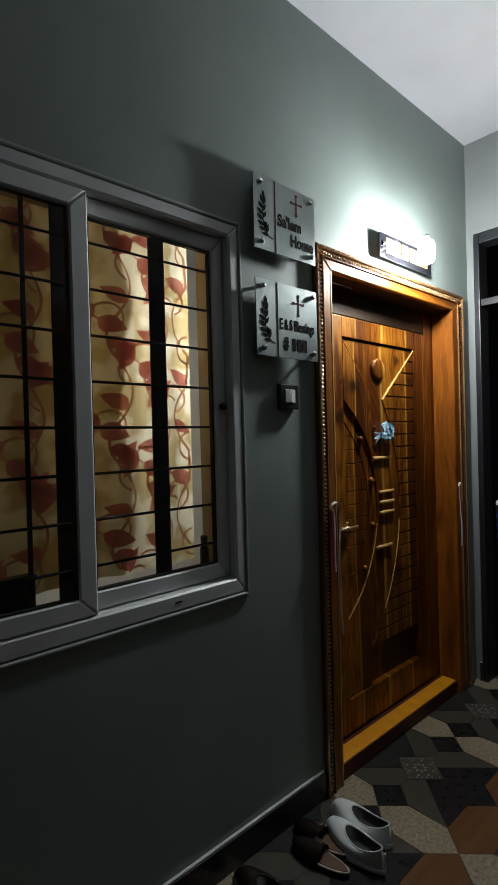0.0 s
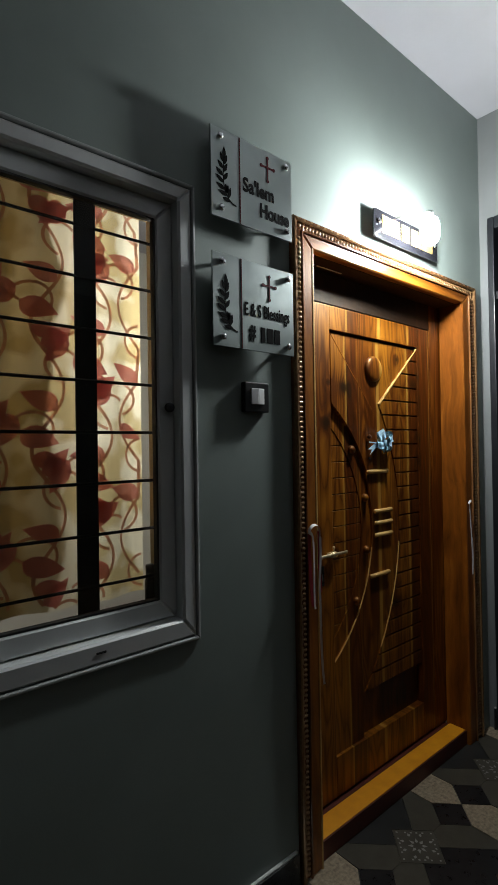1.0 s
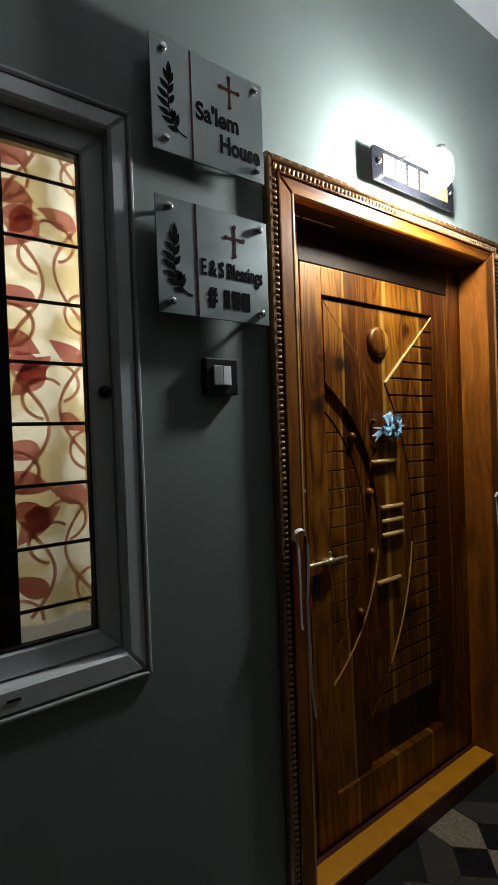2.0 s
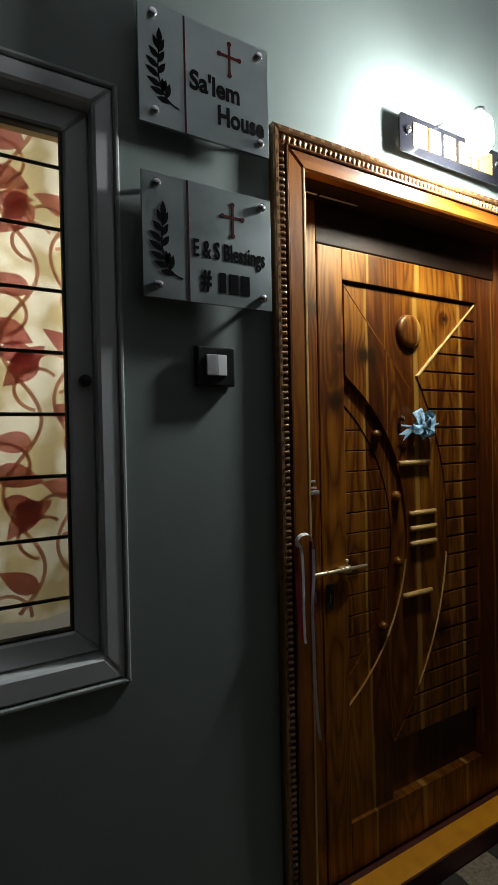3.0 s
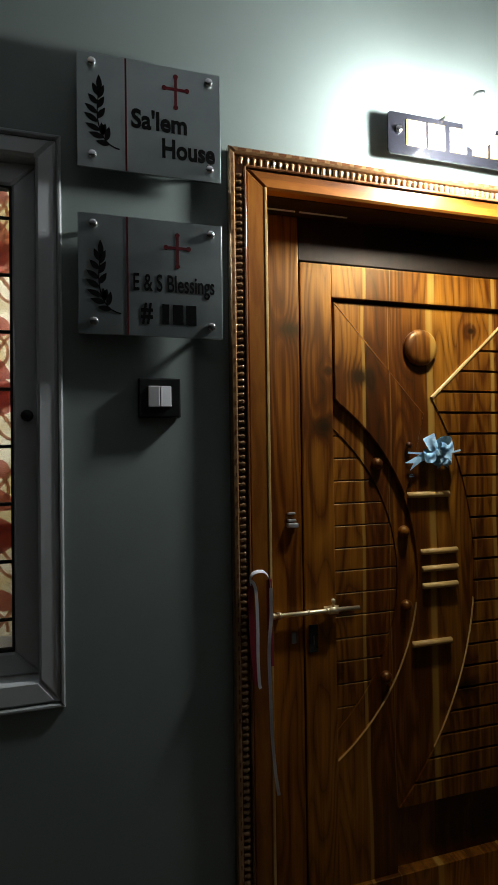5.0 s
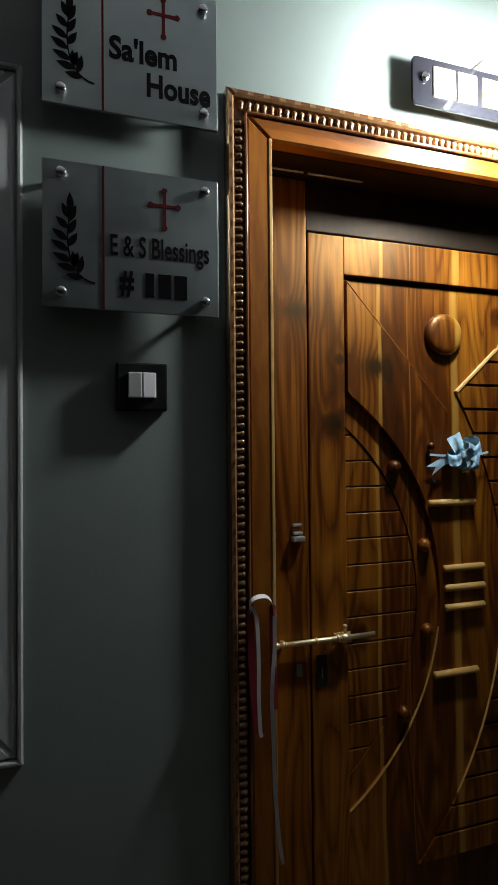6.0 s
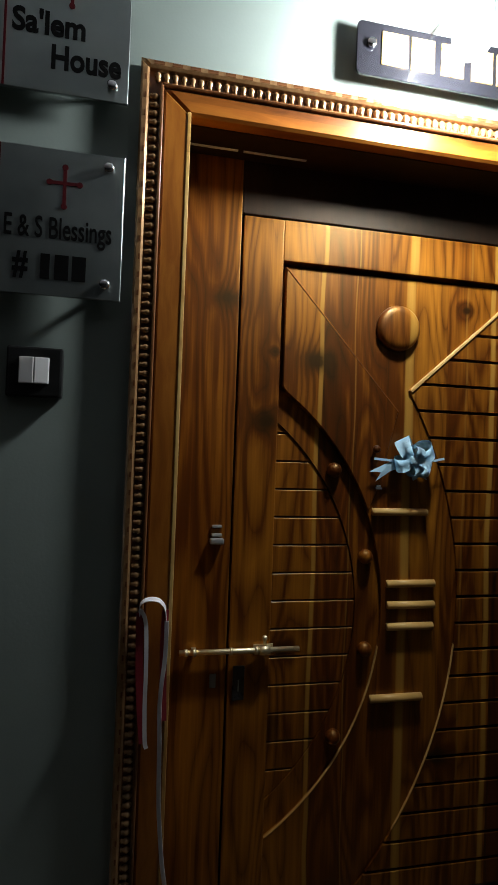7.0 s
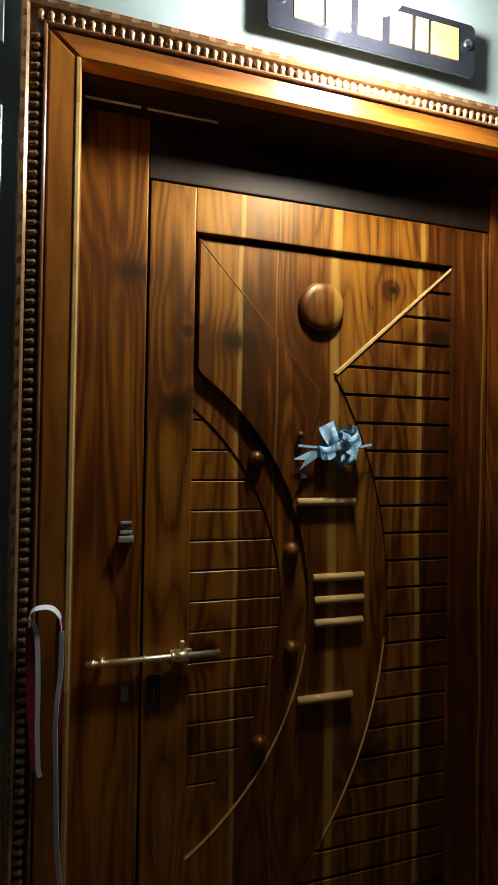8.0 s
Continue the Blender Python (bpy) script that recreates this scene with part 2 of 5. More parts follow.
TEAK = planked_teak("teak_leaf", (0.009, 0.0015, 0.0002), (0.078, 0.0165, 0.0011), (0.33, 0.120, 0.009), (0.80, 0.50, 0.35), (0.48, 0.25, 0.042))
TEAK_RED = wood("teak_red", (0.010, 0.002, 0.0004), (0.085, 0.021, 0.002), (0.28, 0.090, 0.010), strip=0.07)
# Near-black teak that paints the shade under the head and in the gaps.
TEAK_SHADE = wood("teak_in_shade", (0.006, 0.002, 0.0008), (0.018, 0.006, 0.002), (0.04, 0.014, 0.004), strip=0.2, rough=0.6, coat=0.0)
TEAK_FACE = wood("teak_frame", (0.055, 0.012, 0.0013), (0.235, 0.069, 0.007), (0.46, 0.168, 0.020), strip=0.3)
TEAK_HEAD = wood("teak_head", (0.055, 0.012, 0.0013), (0.235, 0.069, 0.007), (0.46, 0.168, 0.020), along="x", strip=0.3)
CARVED = wood("carved_walnut", (0.10, 0.036, 0.013), (0.24, 0.10, 0.036), (0.42, 0.21, 0.085), strip=0.4, rough=0.2, coat=0.8)
BEADWOOD = surface("gilded_bead", (0.28, 0.14, 0.058), (0.44, 0.25, 0.11), 0.22, 0.45, 60, 200, 0.1, 0.001, 0.08, 0.6)
# The rungs' own pale wood, also used to paint lit edges.
PALEWOOD = wood("pale_rungs_and_lit_edges", (0.42, 0.22, 0.06), (0.62, 0.38, 0.12), (0.75, 0.50, 0.19), along="x", strip=0.5)
YELLOW = surface("turmeric_yellow_paint", (0.68, 0.255, 0.003), (0.82, 0.345, 0.007), 0.55, 0, 14, 120, 0.35)
# Red paint of the step's front; also paints shade at its back.
KUMKUM_SHADE = surface("red_paint_and_shade", (0.06, 0.012, 0.006), (0.11, 0.022, 0.010), 0.5, 0, 14, 120, 0.35)
CURTAIN = cloth("gold_cream_curtain", (0.57, 0.47, 0.255), (0.83, 0.785, 0.63), 0.6, 7.5, (0.44, 0.56))
LINING = cloth("gold_lining", (0.34, 0.25, 0.12), (0.44, 0.33, 0.18), 0.6)
PRINTRED = cloth("red_leaf_print", (0.60, 0.215, 0.205), (0.74, 0.36, 0.33))
PRINTSTEM = cloth("rust_stem_print", (0.60, 0.31, 0.22), (0.66, 0.38, 0.27))
RIBWHITE = surface("white_ribbon", (0.76, 0.73, 0.73), (0.86, 0.84, 0.84), 0.5, 0, 40, 300, 0.2)
RIBRED = surface("red_cord", (0.20, 0.012, 0.02), (0.30, 0.02, 0.03), 0.6, 0, 40, 300, 0.3)
BOWBLUE = surface("pale_blue_satin", (0.42, 0.66, 0.80), (0.55, 0.78, 0.90), 0.35, 0, 30, 200, 0.05)
SHOEWHITE = surface("white_canvas", (0.76, 0.79, 0.78), (0.84, 0.86, 0.85), 0.6, 0, 25, 400, 0.4, 0.001)
SHOEIN = surface("grey_lining", (0.05, 0.05, 0.05), (0.09, 0.09, 0.085), 0.9, 0, 25, 400, 0.4, 0.001)
BROWNLEATHER = surface("dark_brown_leather", (0.010, 0.006, 0.005), (0.022, 0.012, 0.009), 0.3, 0, 25, 300, 0.3, 0.001)
TANSOLE = surface("tan_insole", (0.10, 0.052, 0.028), (0.15, 0.08, 0.045), 0.6, 0, 25, 300, 0.2, 0.001)
PALEEDGE = surface("pale_sole_edge", (0.45, 0.40, 0.34), (0.55, 0.5, 0.42), 0.6, 0, 25, 300, 0.2, 0.001)
T_BLACK = surface("tile_black", (0.010, 0.010, 0.011), (0.02, 0.02, 0.02), 0.3, 0, 30, 200, 0.05)
T_GREY = surface("tile_grey", (0.055, 0.050, 0.038), (0.080, 0.073, 0.056), 0.35, 0, 18, 200, 0.08)
T_DARK = surface("tile_dark_grey", (0.022, 0.023, 0.022), (0.033, 0.033, 0.031), 0.35, 0, 18, 200, 0.08)
T_TERRAZZO = surface("tile_speckled_cream", (0.17, 0.13, 0.085), (0.44, 0.36, 0.25), 0.4, 0, 75, 300, 0.15)
T_WOOD = wood("tile_wood_print", (0.084, 0.035, 0.013), (0.140, 0.063, 0.025), (0.196, 0.098, 0.042), along="x", strip=0.4, rough=0.35, coat=0.0)
T_WHITE = surface("tile_white_print", (0.240, 0.240, 0.228), (0.300, 0.300, 0.288), 0.35, 0, 40, 200, 0.05)
T_BED = surface("tile_joint", (0.05, 0.048, 0.043), (0.08, 0.075, 0.07), 0.7, 0, 40, 200, 0.2)
BLUESTRIPE = surface("blue_plastic", (0.006, 0.03, 0.26), (0.012, 0.05, 0.36), 0.35, 0, 30, 200, 0.1)
DARKFRAME = surface("dark_door_paint", (0.009, 0.010, 0.013), (0.016, 0.018, 0.022), 0.4, 0, 8, 120, 0.15)
BULB = glow("lit_bulb", (0.93, 0.98, 0.99), LAMP_GLOW)
ROOMBULB = glow("lit_room_lamp", (1.0, 0.95, 0.86), ROOM_GLOW)
GLASS, gnt, gp = node_mat("window_glass")
gp.inputs["Base Color"].default_value = (0.95, 0.97, 0.96, 1)
gp.inputs["Roughness"].default_value = 0.02
gp.inputs["Transmission Weight"].default_value = 1.0
gp.inputs["IOR"].default_value = 1.4


# ---- mesh helpers ----
def thing(name, at, label="", category="", group="", kind=""):
    ob = new(name)
    ob.location = at
    ob.empty_display_size = 0.05
    return tagged(ob, label, category, group, kind)


def part(name, bm, mat, parent=None, label="", smooth=False):
    me = bm if isinstance(bm, bpy.types.Mesh) else bpy.data.meshes.new(name)
    if me is not bm:
        bmesh.ops.recalc_face_normals(bm, faces=bm.faces[:])
        bm.to_mesh(me)
        bm.free()
    if mat and not me.materials:
        me.materials.append(mat)
    if smooth:
        me.polygons.foreach_set("use_smooth", [True] * len(me.polygons))
    ob = new(name, me)
    if parent:
        ob.parent = parent
        base = parent
        while base.parent:
            base = base.parent
        if base is parent:
            ob.matrix_parent_inverse = parent.matrix_basis.inverted()
    if label:
        ob["label"] = label
    return ob


def box(bm, x0, x1, y0, y1, z0, z1, bevel=0.0):
    r = bmesh.ops.create_cube(bm, size=1.0)
    for v in r["verts"]:
        v.co = Vector((x0 + (v.co.x + 0.5) * (x1 - x0), y0 + (v.co.y + 0.5) * (y1 - y0), z0 + (v.co.z + 0.5) * (z1 - z0)))
    if bevel:
        es = list({e for v in r["verts"] for e in v.link_edges})
        bmesh.ops.bevel(bm, geom=es, offset=bevel, segments=2, affect="EDGES", profile=0.6)
    return bm


def B(x0, x1, y0, y1, z0, z1, bevel=0.0):
    return box(bmesh.new(), x0, x1, y0, y1, z0, z1, bevel)


def plate(pts, y0, y1, bevel=0.0):
    """A flat piece cut to the outline pts (x, z), from y0 (front) to y1 (back)."""
    bm = bmesh.new()
    vs = [bm.verts.new((x, y0, z)) for x, z in pts]
    f = bm.faces.new(vs)
    r = bmesh.ops.extrude_face_region(bm, geom=[f])
    top = [v for v in r["geom"] if isinstance(v, bmesh.types.BMVert)]
    for v in top:
        v.co.y = y1
    if bevel:
        edges = [e for e in bm.edges if all(abs(v.co.y - y0) < 1e-6 for v in e.verts)]
        bmesh.ops.bevel(bm, geom=edges, offset=bevel, segments=1, affect="EDGES")
    bmesh.ops.triangulate(bm, faces=[f for f in bm.faces if len(f.verts) > 4])
    return bm


def rod(bm, a, b, r, segs=10, r2=None):
    a, b = Vector(a), Vector(b)
    m = Matrix.Translation((a + b) / 2) @ (b - a).to_track_quat("Z", "Y").to_matrix().to_4x4()
    bmesh.ops.create_cone(bm, cap_ends=True, segments=segs, radius1=r, radius2=r if r2 is None else r2, depth=(b - a).length, matrix=m)
    return bm


def lathe(bm, profile, m=None, segs=12):
    """Turns (radius, height) pairs round z."""
    m = m or Matrix()
    rings = []
    for r, h in profile:
        rings.append([bm.verts.new(m @ Vector((r * math.cos(2 * math.pi * i / segs), r * math.sin(2 * math.pi * i / segs), h))) for i in range(segs)])
    for p, q in zip(rings, rings[1:]):
        for i in range(segs):
            bm.faces.new((p[i], p[(i + 1) % segs], q[(i + 1) % segs], q[i]))
    bm.faces.new(rings[0])
    bm.faces.new(rings[-1])
    return bm


def strip(bm, path, width, thick, side):
    """A ribbon along a path of points, width wide along the vector side and thick at right angles to it."""
    side = Vector(side).normalized()
    rows = []
    for i, p in enumerate(path):
        p = Vector(p)
        d = (Vector(path[min(i + 1, len(path) - 1)]) - Vector(path[max(i - 1, 0)])).normalized()
        n = d.cross(side).normalized()
        rows.append([bm.verts.new(p + s * side * width / 2 + k * n * thick / 2) for s, k in ((-1, -1), (1, -1), (1, 1), (-1, 1))])
    for p, q in zip(rows, rows[1:]):
        for i in range(4):
            bm.faces.new((p[i], p[(i + 1) % 4], q[(i + 1) % 4], q[i]))
    bm.faces.new(rows[0])
    bm.faces.new(rows[-1])
    return bm


def wall_with_holes(us, zs, solid, to_point, depth):
    """A wall of cells between the cuts us and zs; solid(i, j) tells which stand. to_point(u, z, d) places them."""
    bm = bmesh.new()
    made = {}

    def vert(i, j, d):
        if (i, j, d) not in made:
            made[i, j, d] = bm.verts.new(to_point(us[i], zs[j], d * depth))
        return made[i, j, d]
    full = {(i, j) for i in range(len(us) - 1) for j in range(len(zs) - 1) if solid(i, j)}
    for i, j in full:
        for d in (0, 1):
            bm.faces.new([vert(a, b, d) for a, b in ((i, j), (i + 1, j), (i + 1, j + 1), (i, j + 1))])
        for (di, dj), ((a, b), (c, e)) in (((-1, 0), ((0, 0), (0, 1))), ((1, 0), ((1, 0), (1, 1))), ((0, -1), ((0, 0), (1, 0))), ((0, 1), ((0, 1), (1, 1)))):
            if (i + di, j + dj) not in full:
                bm.faces.new((vert(i + a, j + b, 0), vert(i + c, j + e, 0), vert(i + c, j + e, 1), vert(i + a, j + b, 1)))
    return bm


def lettering(text, x0, x1, z0, z1, y, depth=0.0012, bold=0.0):
    """Text with the built-in font, fitted between x0 and x1, its lowest point at z0 and its highest at z1."""
    cu = bpy.data.curves.new("text", "FONT")
    cu.body, cu.size, cu.offset, cu.extrude = text, 1.0, bold, 0.01
    cu.resolution_u = 4
    ob = bpy.data.objects.new("text", cu)
    scene.collection.objects.link(ob)
    me = bpy.data.meshes.new_from_object(ob.evaluated_get(bpy.context.evaluated_depsgraph_get()))
    bpy.data.objects.remove(ob)
    bm = bmesh.new()
    bm.from_mesh(me)
    bpy.data.meshes.remove(me)
    bpy.data.curves.remove(cu)
    xs, ys = [v.co.x for v in bm.verts], [v.co.y for v in bm.verts]
    for v in bm.verts:
        v.co = Vector((x0 + (v.co.x - min(xs)) / (max(xs) - min(xs)) * (x1 - x0), y - (depth if v.co.z > 0 else 0), z0 + (v.co.y - min(ys)) / (max(ys) - min(ys)) * (z1 - z0)))
    return bm


# ---- the setting ----
WY, WX, TOP = 1.325, 3.03, 3.05          # face of the front wall, face of the end wall, ceiling
DX0, DX1, DZ = 1.76, 2.80, 2.075         # clear opening in the door frame
WIN = (0.170, 1.276, 0.894, 2.130)       # window opening x0, x1, z0, z1

us, zs = [-3.0, WIN[0], WIN[1], 1.715, 2.865, WX + 0.15], [0, WIN[2], 2.12, WIN[3], TOP]
tagged(part("wall_front", wall_with_holes(us, zs, lambda i, j: not ((i == 1 and j in (1, 2)) or (i == 3 and j < 2)), lambda u, z, d: (u, WY + d, z), 0.2), WALL),
       "grey painted corridor wall with window and door openings", "wall", kind="structure")
SD0, SD1, SDZ = 0.25, 1.284, 2.53
us, zs = [-2.6, SD0, SD1, WY], [0, SDZ, TOP]
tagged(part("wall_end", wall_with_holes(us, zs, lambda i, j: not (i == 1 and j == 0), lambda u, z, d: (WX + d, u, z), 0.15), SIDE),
       "grey painted end wall with a dark doorway", "wall", kind="structure")
# Unseen corridor walls, near black so they bounce hardly any light.
tagged(part("wall_back", B(-3.0, WX + 0.15, -2.75, -2.6, 0, TOP), NEARBLACK), "plain unseen wall across the corridor, near black against bounce light", "wall", kind="structure")
tagged(part("wall_far", B(-3.15, -3.0, -2.75, WY + 0.2, 0, TOP), NEARBLACK), "plain unseen wall closing the corridor, near black against bounce light", "wall", kind="structure")
tagged(part("ceiling", B(-3.15, WX + 0.15, -2.75, WY + 0.2, TOP, TOP + 0.12), CEIL), "white painted flat ceiling", "ceiling", kind="structure")
floor = tagged(part("floor", B(-3.15, 4.6, -2.75, 3.9, -0.1, -0.006), T_BED), "floor with geometric printed tiles", "floor", kind="structure")
# room behind the window
tagged(part("room_wall_back", B(-1.6, WX + 0.15, 3.7, 3.85, 0, 2.95), ROOMW), "pale lit wall of the room inside", "wall", kind="structure")
tagged(part("room_wall_side", B(-1.75, -1.6, WY + 0.2, 3.85, 0, 2.95), ROOMW), "pale lit wall of the room inside", "wall", kind="structure")
tagged(part("room_wall_end", B(WX, WX + 0.15, WY + 0.2, 3.7, 0, 2.95), ROOMW), "pale lit wall of the room inside", "wall", kind="structure")
tagged(part("room_ceiling", B(-1.75, WX + 0.15, WY + 0.2, 3.85, 2.95, 3.05), CEIL), "white ceiling of the room inside", "ceiling", kind="structure")
# space beyond the end doorway, its lack of light painted near black
tagged(part("passage_wall", wall_with_holes([-0.4, WY + 0.05], [0, 2.9], lambda i, j: True, lambda u, z, d: (4.4 + d, u, z), 0.1), NEARBLACK), "passage wall with its darkness painted near black", "wall", kind="structure")
tagged(part("passage_wall_side", B(WX + 0.15, 4.5, WY + 0.05, WY + 0.15, 0, 2.9), NEARBLACK), "passage side wall with its darkness painted near black", "wall", kind="structure")
tagged(part("passage_wall_near", B(WX + 0.15, 4.5, -0.5, -0.4, 0, 2.9), NEARBLACK), "passage side wall with its darkness painted near black", "wall", kind="structure")
tagged(part("passage_ceiling", B(WX + 0.15, 4.5, -0.5, WY + 0.15, 2.9, 3.0), NEARBLACK), "passage ceiling with its darkness painted near black", "ceiling", kind="structure")

# skirting with a pale cement edge on top
sk = thing("baseboard", (0, WY, 0), "black granite skirting with a pale cement top edge", "skirting", kind="structure")
part("skirting_slab", B(-3.0, 1.655, WY - 0.014, WY - 0.001, 0, 0.102, 0.002), SKIRT, sk)
part("cement_edge", B(-3.0, 1.65, WY - 0.012, WY - 0.001, 0.103, 0.110, 0.002), PALELINE, sk, "pale cement top edge")
sk2 = thing("baseboard_end", (WX, 1.28, 0), "black granite skirting beside the dark doorway", "skirting", kind="structure")
part("skirting_slab", B(WX - 0.014, WX - 0.001, SD1 + 0.002, WY - 0.03, 0, 0.102, 0.002), SKIRT, sk2)
part("cement_edge", B(WX - 0.012, WX - 0.001, SD1 + 0.002, WY - 0.03, 0.103, 0.110, 0.002), PALELINE, sk2, "pale cement top edge")

# ---- the window ----
x0, x1, z0, z1 = WIN
win = thing("window_1", ((x0 + x1) / 2, WY, z0), "pale grey sliding window with two sashes and a black grille", "window", kind="structure")
FW = 0.042


def frame_ring(x0, x1, z0, z1, w, y0, y1, bevel=0.004, wb=None):
    """A rectangular frame with mitred corners: four bars, each a list for one mesh."""
    wb = wb or w
    out = []
    for pts in (((x0, z0), (x0 + w, z0 + wb), (x0 + w, z1 - w), (x0, z1)), ((x1, z0), (x1, z1), (x1 - w, z1 - w), (x1 - w, z0 + wb)),
                ((x0, z1), (x0 + w, z1 - w), (x1 - w, z1 - w), (x1, z1)), ((x0, z0), (x1, z0), (x1 - w, z0 + wb), (x0 + w, z0 + wb))):
        out.append(plate(pts, y0, y1, bevel))
    return out


for nm, bm in zip(("frame_jamb", "frame_jamb", "frame_head", "frame_sill"), frame_ring(x0 + 0.0005, x1 - 0.0005, z0 + 0.0005, z1 - 0.0005, FW, WY - 0.005, WY + 0.075, 0.006, 0.052)):
    part(nm, bm, UPVC, win)
for bm in frame_ring(x0 - 0.011, x1 + 0.011, z0 - 0.011, z1 + 0.011, 0.0100, WY - 0.008, WY - 0.0005, 0.003):
    part("opening_lip", bm, LIP, win, "thin plaster lip round the opening")
# Reveal blocks, tinted as if the room's warm light fell on them.
for xa, xb, za, zb3 in ((1.250, x1 - 0.0005, z0 + 0.0005, z1 - 0.0005), (x0 + 0.0005, 0.196, z0 + 0.0005, z1 - 0.0005), (0.1965, 1.2495, z0 + 0.0005, 0.925), (0.1965, 1.2495, 2.101, z1 - 0.0005)):
    part("reveal_lining", B(xa, xb, WY + 0.0765, WY + 0.202, za, zb3), WARMREVEAL, win, "reveal tinted tan for warm room light")


def sash(name, sx0, sx1, sz0, sz1, y, label):
    s = part(name, B(sx0 + 0.012, sx1 - 0.012, y + 0.012, y + 0.016, sz0 + 0.012, sz1 - 0.012), GLASS, win, label)
    s.visible_shadow = False
    for nm, bm in zip(("stile", "stile", "rail", "rail"), frame_ring(sx0, sx1, sz0, sz1, 0.052, y, y + 0.028, 0.005)):
        part(nm, bm, UPVC, s)
    for bm in frame_ring(sx0 + 0.0525, sx1 - 0.0525, sz0 + 0.0525, sz1 - 0.0525, 0.005, y + 0.004, y + 0.024, 0):
        part("gasket", bm, RUBBER, s)
    return s


sash_r = sash("sash", 0.70, 1.2325, 0.950, 2.085, WY + 0.026, "sliding sash with clear glass")
sash_l = sash("sash", 0.214, 0.742, 0.948, 2.086, WY - 0.003, "sliding sash overlapping the other one")
kb = bmesh.new()
lathe(kb, [(0.011, 0), (0.013, 0.004), (0.013, 0.014), (0.010, 0.018)], pose(1.211, WY + 0.026, 1.521, 90))
part("finger_knob", kb, BLACKPLASTIC, sash_r, "black round knob", True)
part("drain_slot", B(0.985, 1.01, WY - 0.0065, WY - 0.004, z0 + 0.026, z0 + 0.031), RUBBER, win)

gr = thing("window_grille", (0.7, 1.41, 0.93), "black iron grille of thin horizontal rods inside the window", "grille")
part("flat_bar", B(0.978, 1.034, 1.408, 1.414, 0.94, 2.10, 0.001), IRON, gr)
part("flat_bar", B(0.672, 0.728, 1.408, 1.414, 0.94, 2.10, 0.001), IRON, gr)
part("upright", B(0.592, 0.604, 1.408, 1.414, 0.94, 2.10, 0.001), IRON, gr)
part("flat_bar", B(0.366, 0.422, 1.408, 1.414, 0.94, 2.10, 0.001), IRON, gr)
for k in range(9):
    zz = 1.98 - 0.1315 * k
    part("rod", rod(bmesh.new(), (0.20, 1.405, zz), (1.245, 1.405, zz), 0.0042, 8), IRON, gr)


# ---- curtain with its printed leaves ----
def fold(x):
    return 1.602 + 0.012 * math.sin(x * 37.0) + 0.007 * math.sin(x * 15.0 + 1.0)


cur = thing("curtain", (0.75, 1.602, 0.945), "cream and gold translucent curtain printed with red leaves", "curtain")
bm = bmesh.new()
cx0, cx1, cz0, cz1, nx = 0.16, 1.270, 0.962, 2.455, 160
cols = [[bm.verts.new((cx0 + (cx1 - cx0) * i / nx, fold(cx0 + (cx1 - cx0) * i / nx), z)) for z in (cz0, cz0 + 0.03, cz1)] for i in range(nx + 1)]
for p, q in zip(cols, cols[1:]):
    for j in (0, 1):
        bm.faces.new((p[j], q[j], q[j + 1], p[j + 1]))
part("cloth", bm, CURTAIN, cur, "", True)
rng = random.Random(7)


def on_cloth(x, z, lift):
    return (x, fold(x) - lift, z)


def add_leaf(x, z, ang, length, width):
    bm, rows = bmesh.new(), []
    for i in range(9):
        t = i / 8
        w = width * 0.5 * math.sin(math.pi * t ** 0.7)
        bend = 0.22 * length * t * t
        cx, cz = x + math.cos(ang) * length * t - math.sin(ang) * bend, z + math.sin(ang) * length * t + math.cos(ang) * bend
        rows.append((cx - math.sin(ang) * w, cz + math.cos(ang) * w, cx + math.sin(ang) * w, cz - math.cos(ang) * w))
    xs = [min(r[0], r[2]) for r in rows] + [max(r[0], r[2]) for r in rows]
    if max(xs) > cx1 - 0.003 or min(min(r[1], r[3]) for r in rows) < cz0 + 0.004:
        bm.free()
        return
    up = rng.uniform(0.0020, 0.0040)
    vs = [(bm.verts.new(on_cloth(a, b, up)), bm.verts.new(on_cloth((a + c) / 2, (b + d) / 2, up)), bm.verts.new(on_cloth(c, d, up))) for a, b, c, d in rows]
    for p, q in zip(vs, vs[1:]):
        bm.faces.new((p[0], p[1], q[1], q[0]))
        bm.faces.new((p[1], p[2], q[2], q[1]))
    part("leaf_print", bm, PRINTRED, cur)


def add_stem(points, w):
    bm, vs = bmesh.new(), []
    points = [p for p in points if p[0] < cx1 - 0.004 and p[1] > cz0 + 0.004]
    for i, (x, z) in enumerate(points):
        a, b = points[max(i - 1, 0)], points[min(i + 1, len(points) - 1)]
        d = Vector((b[0] - a[0], b[1] - a[1])).normalized()
        vs.append((bm.verts.new(on_cloth(x - d.y * w / 2, z + d.x * w / 2, 0.0014)), bm.verts.new(on_cloth(x + d.y * w / 2, z - d.x * w / 2, 0.0014))))
    for p, q in zip(vs, vs[1:]):
        bm.faces.new((p[0], p[1], q[1], q[0]))
    part("stem_print", bm, PRINTSTEM, cur)


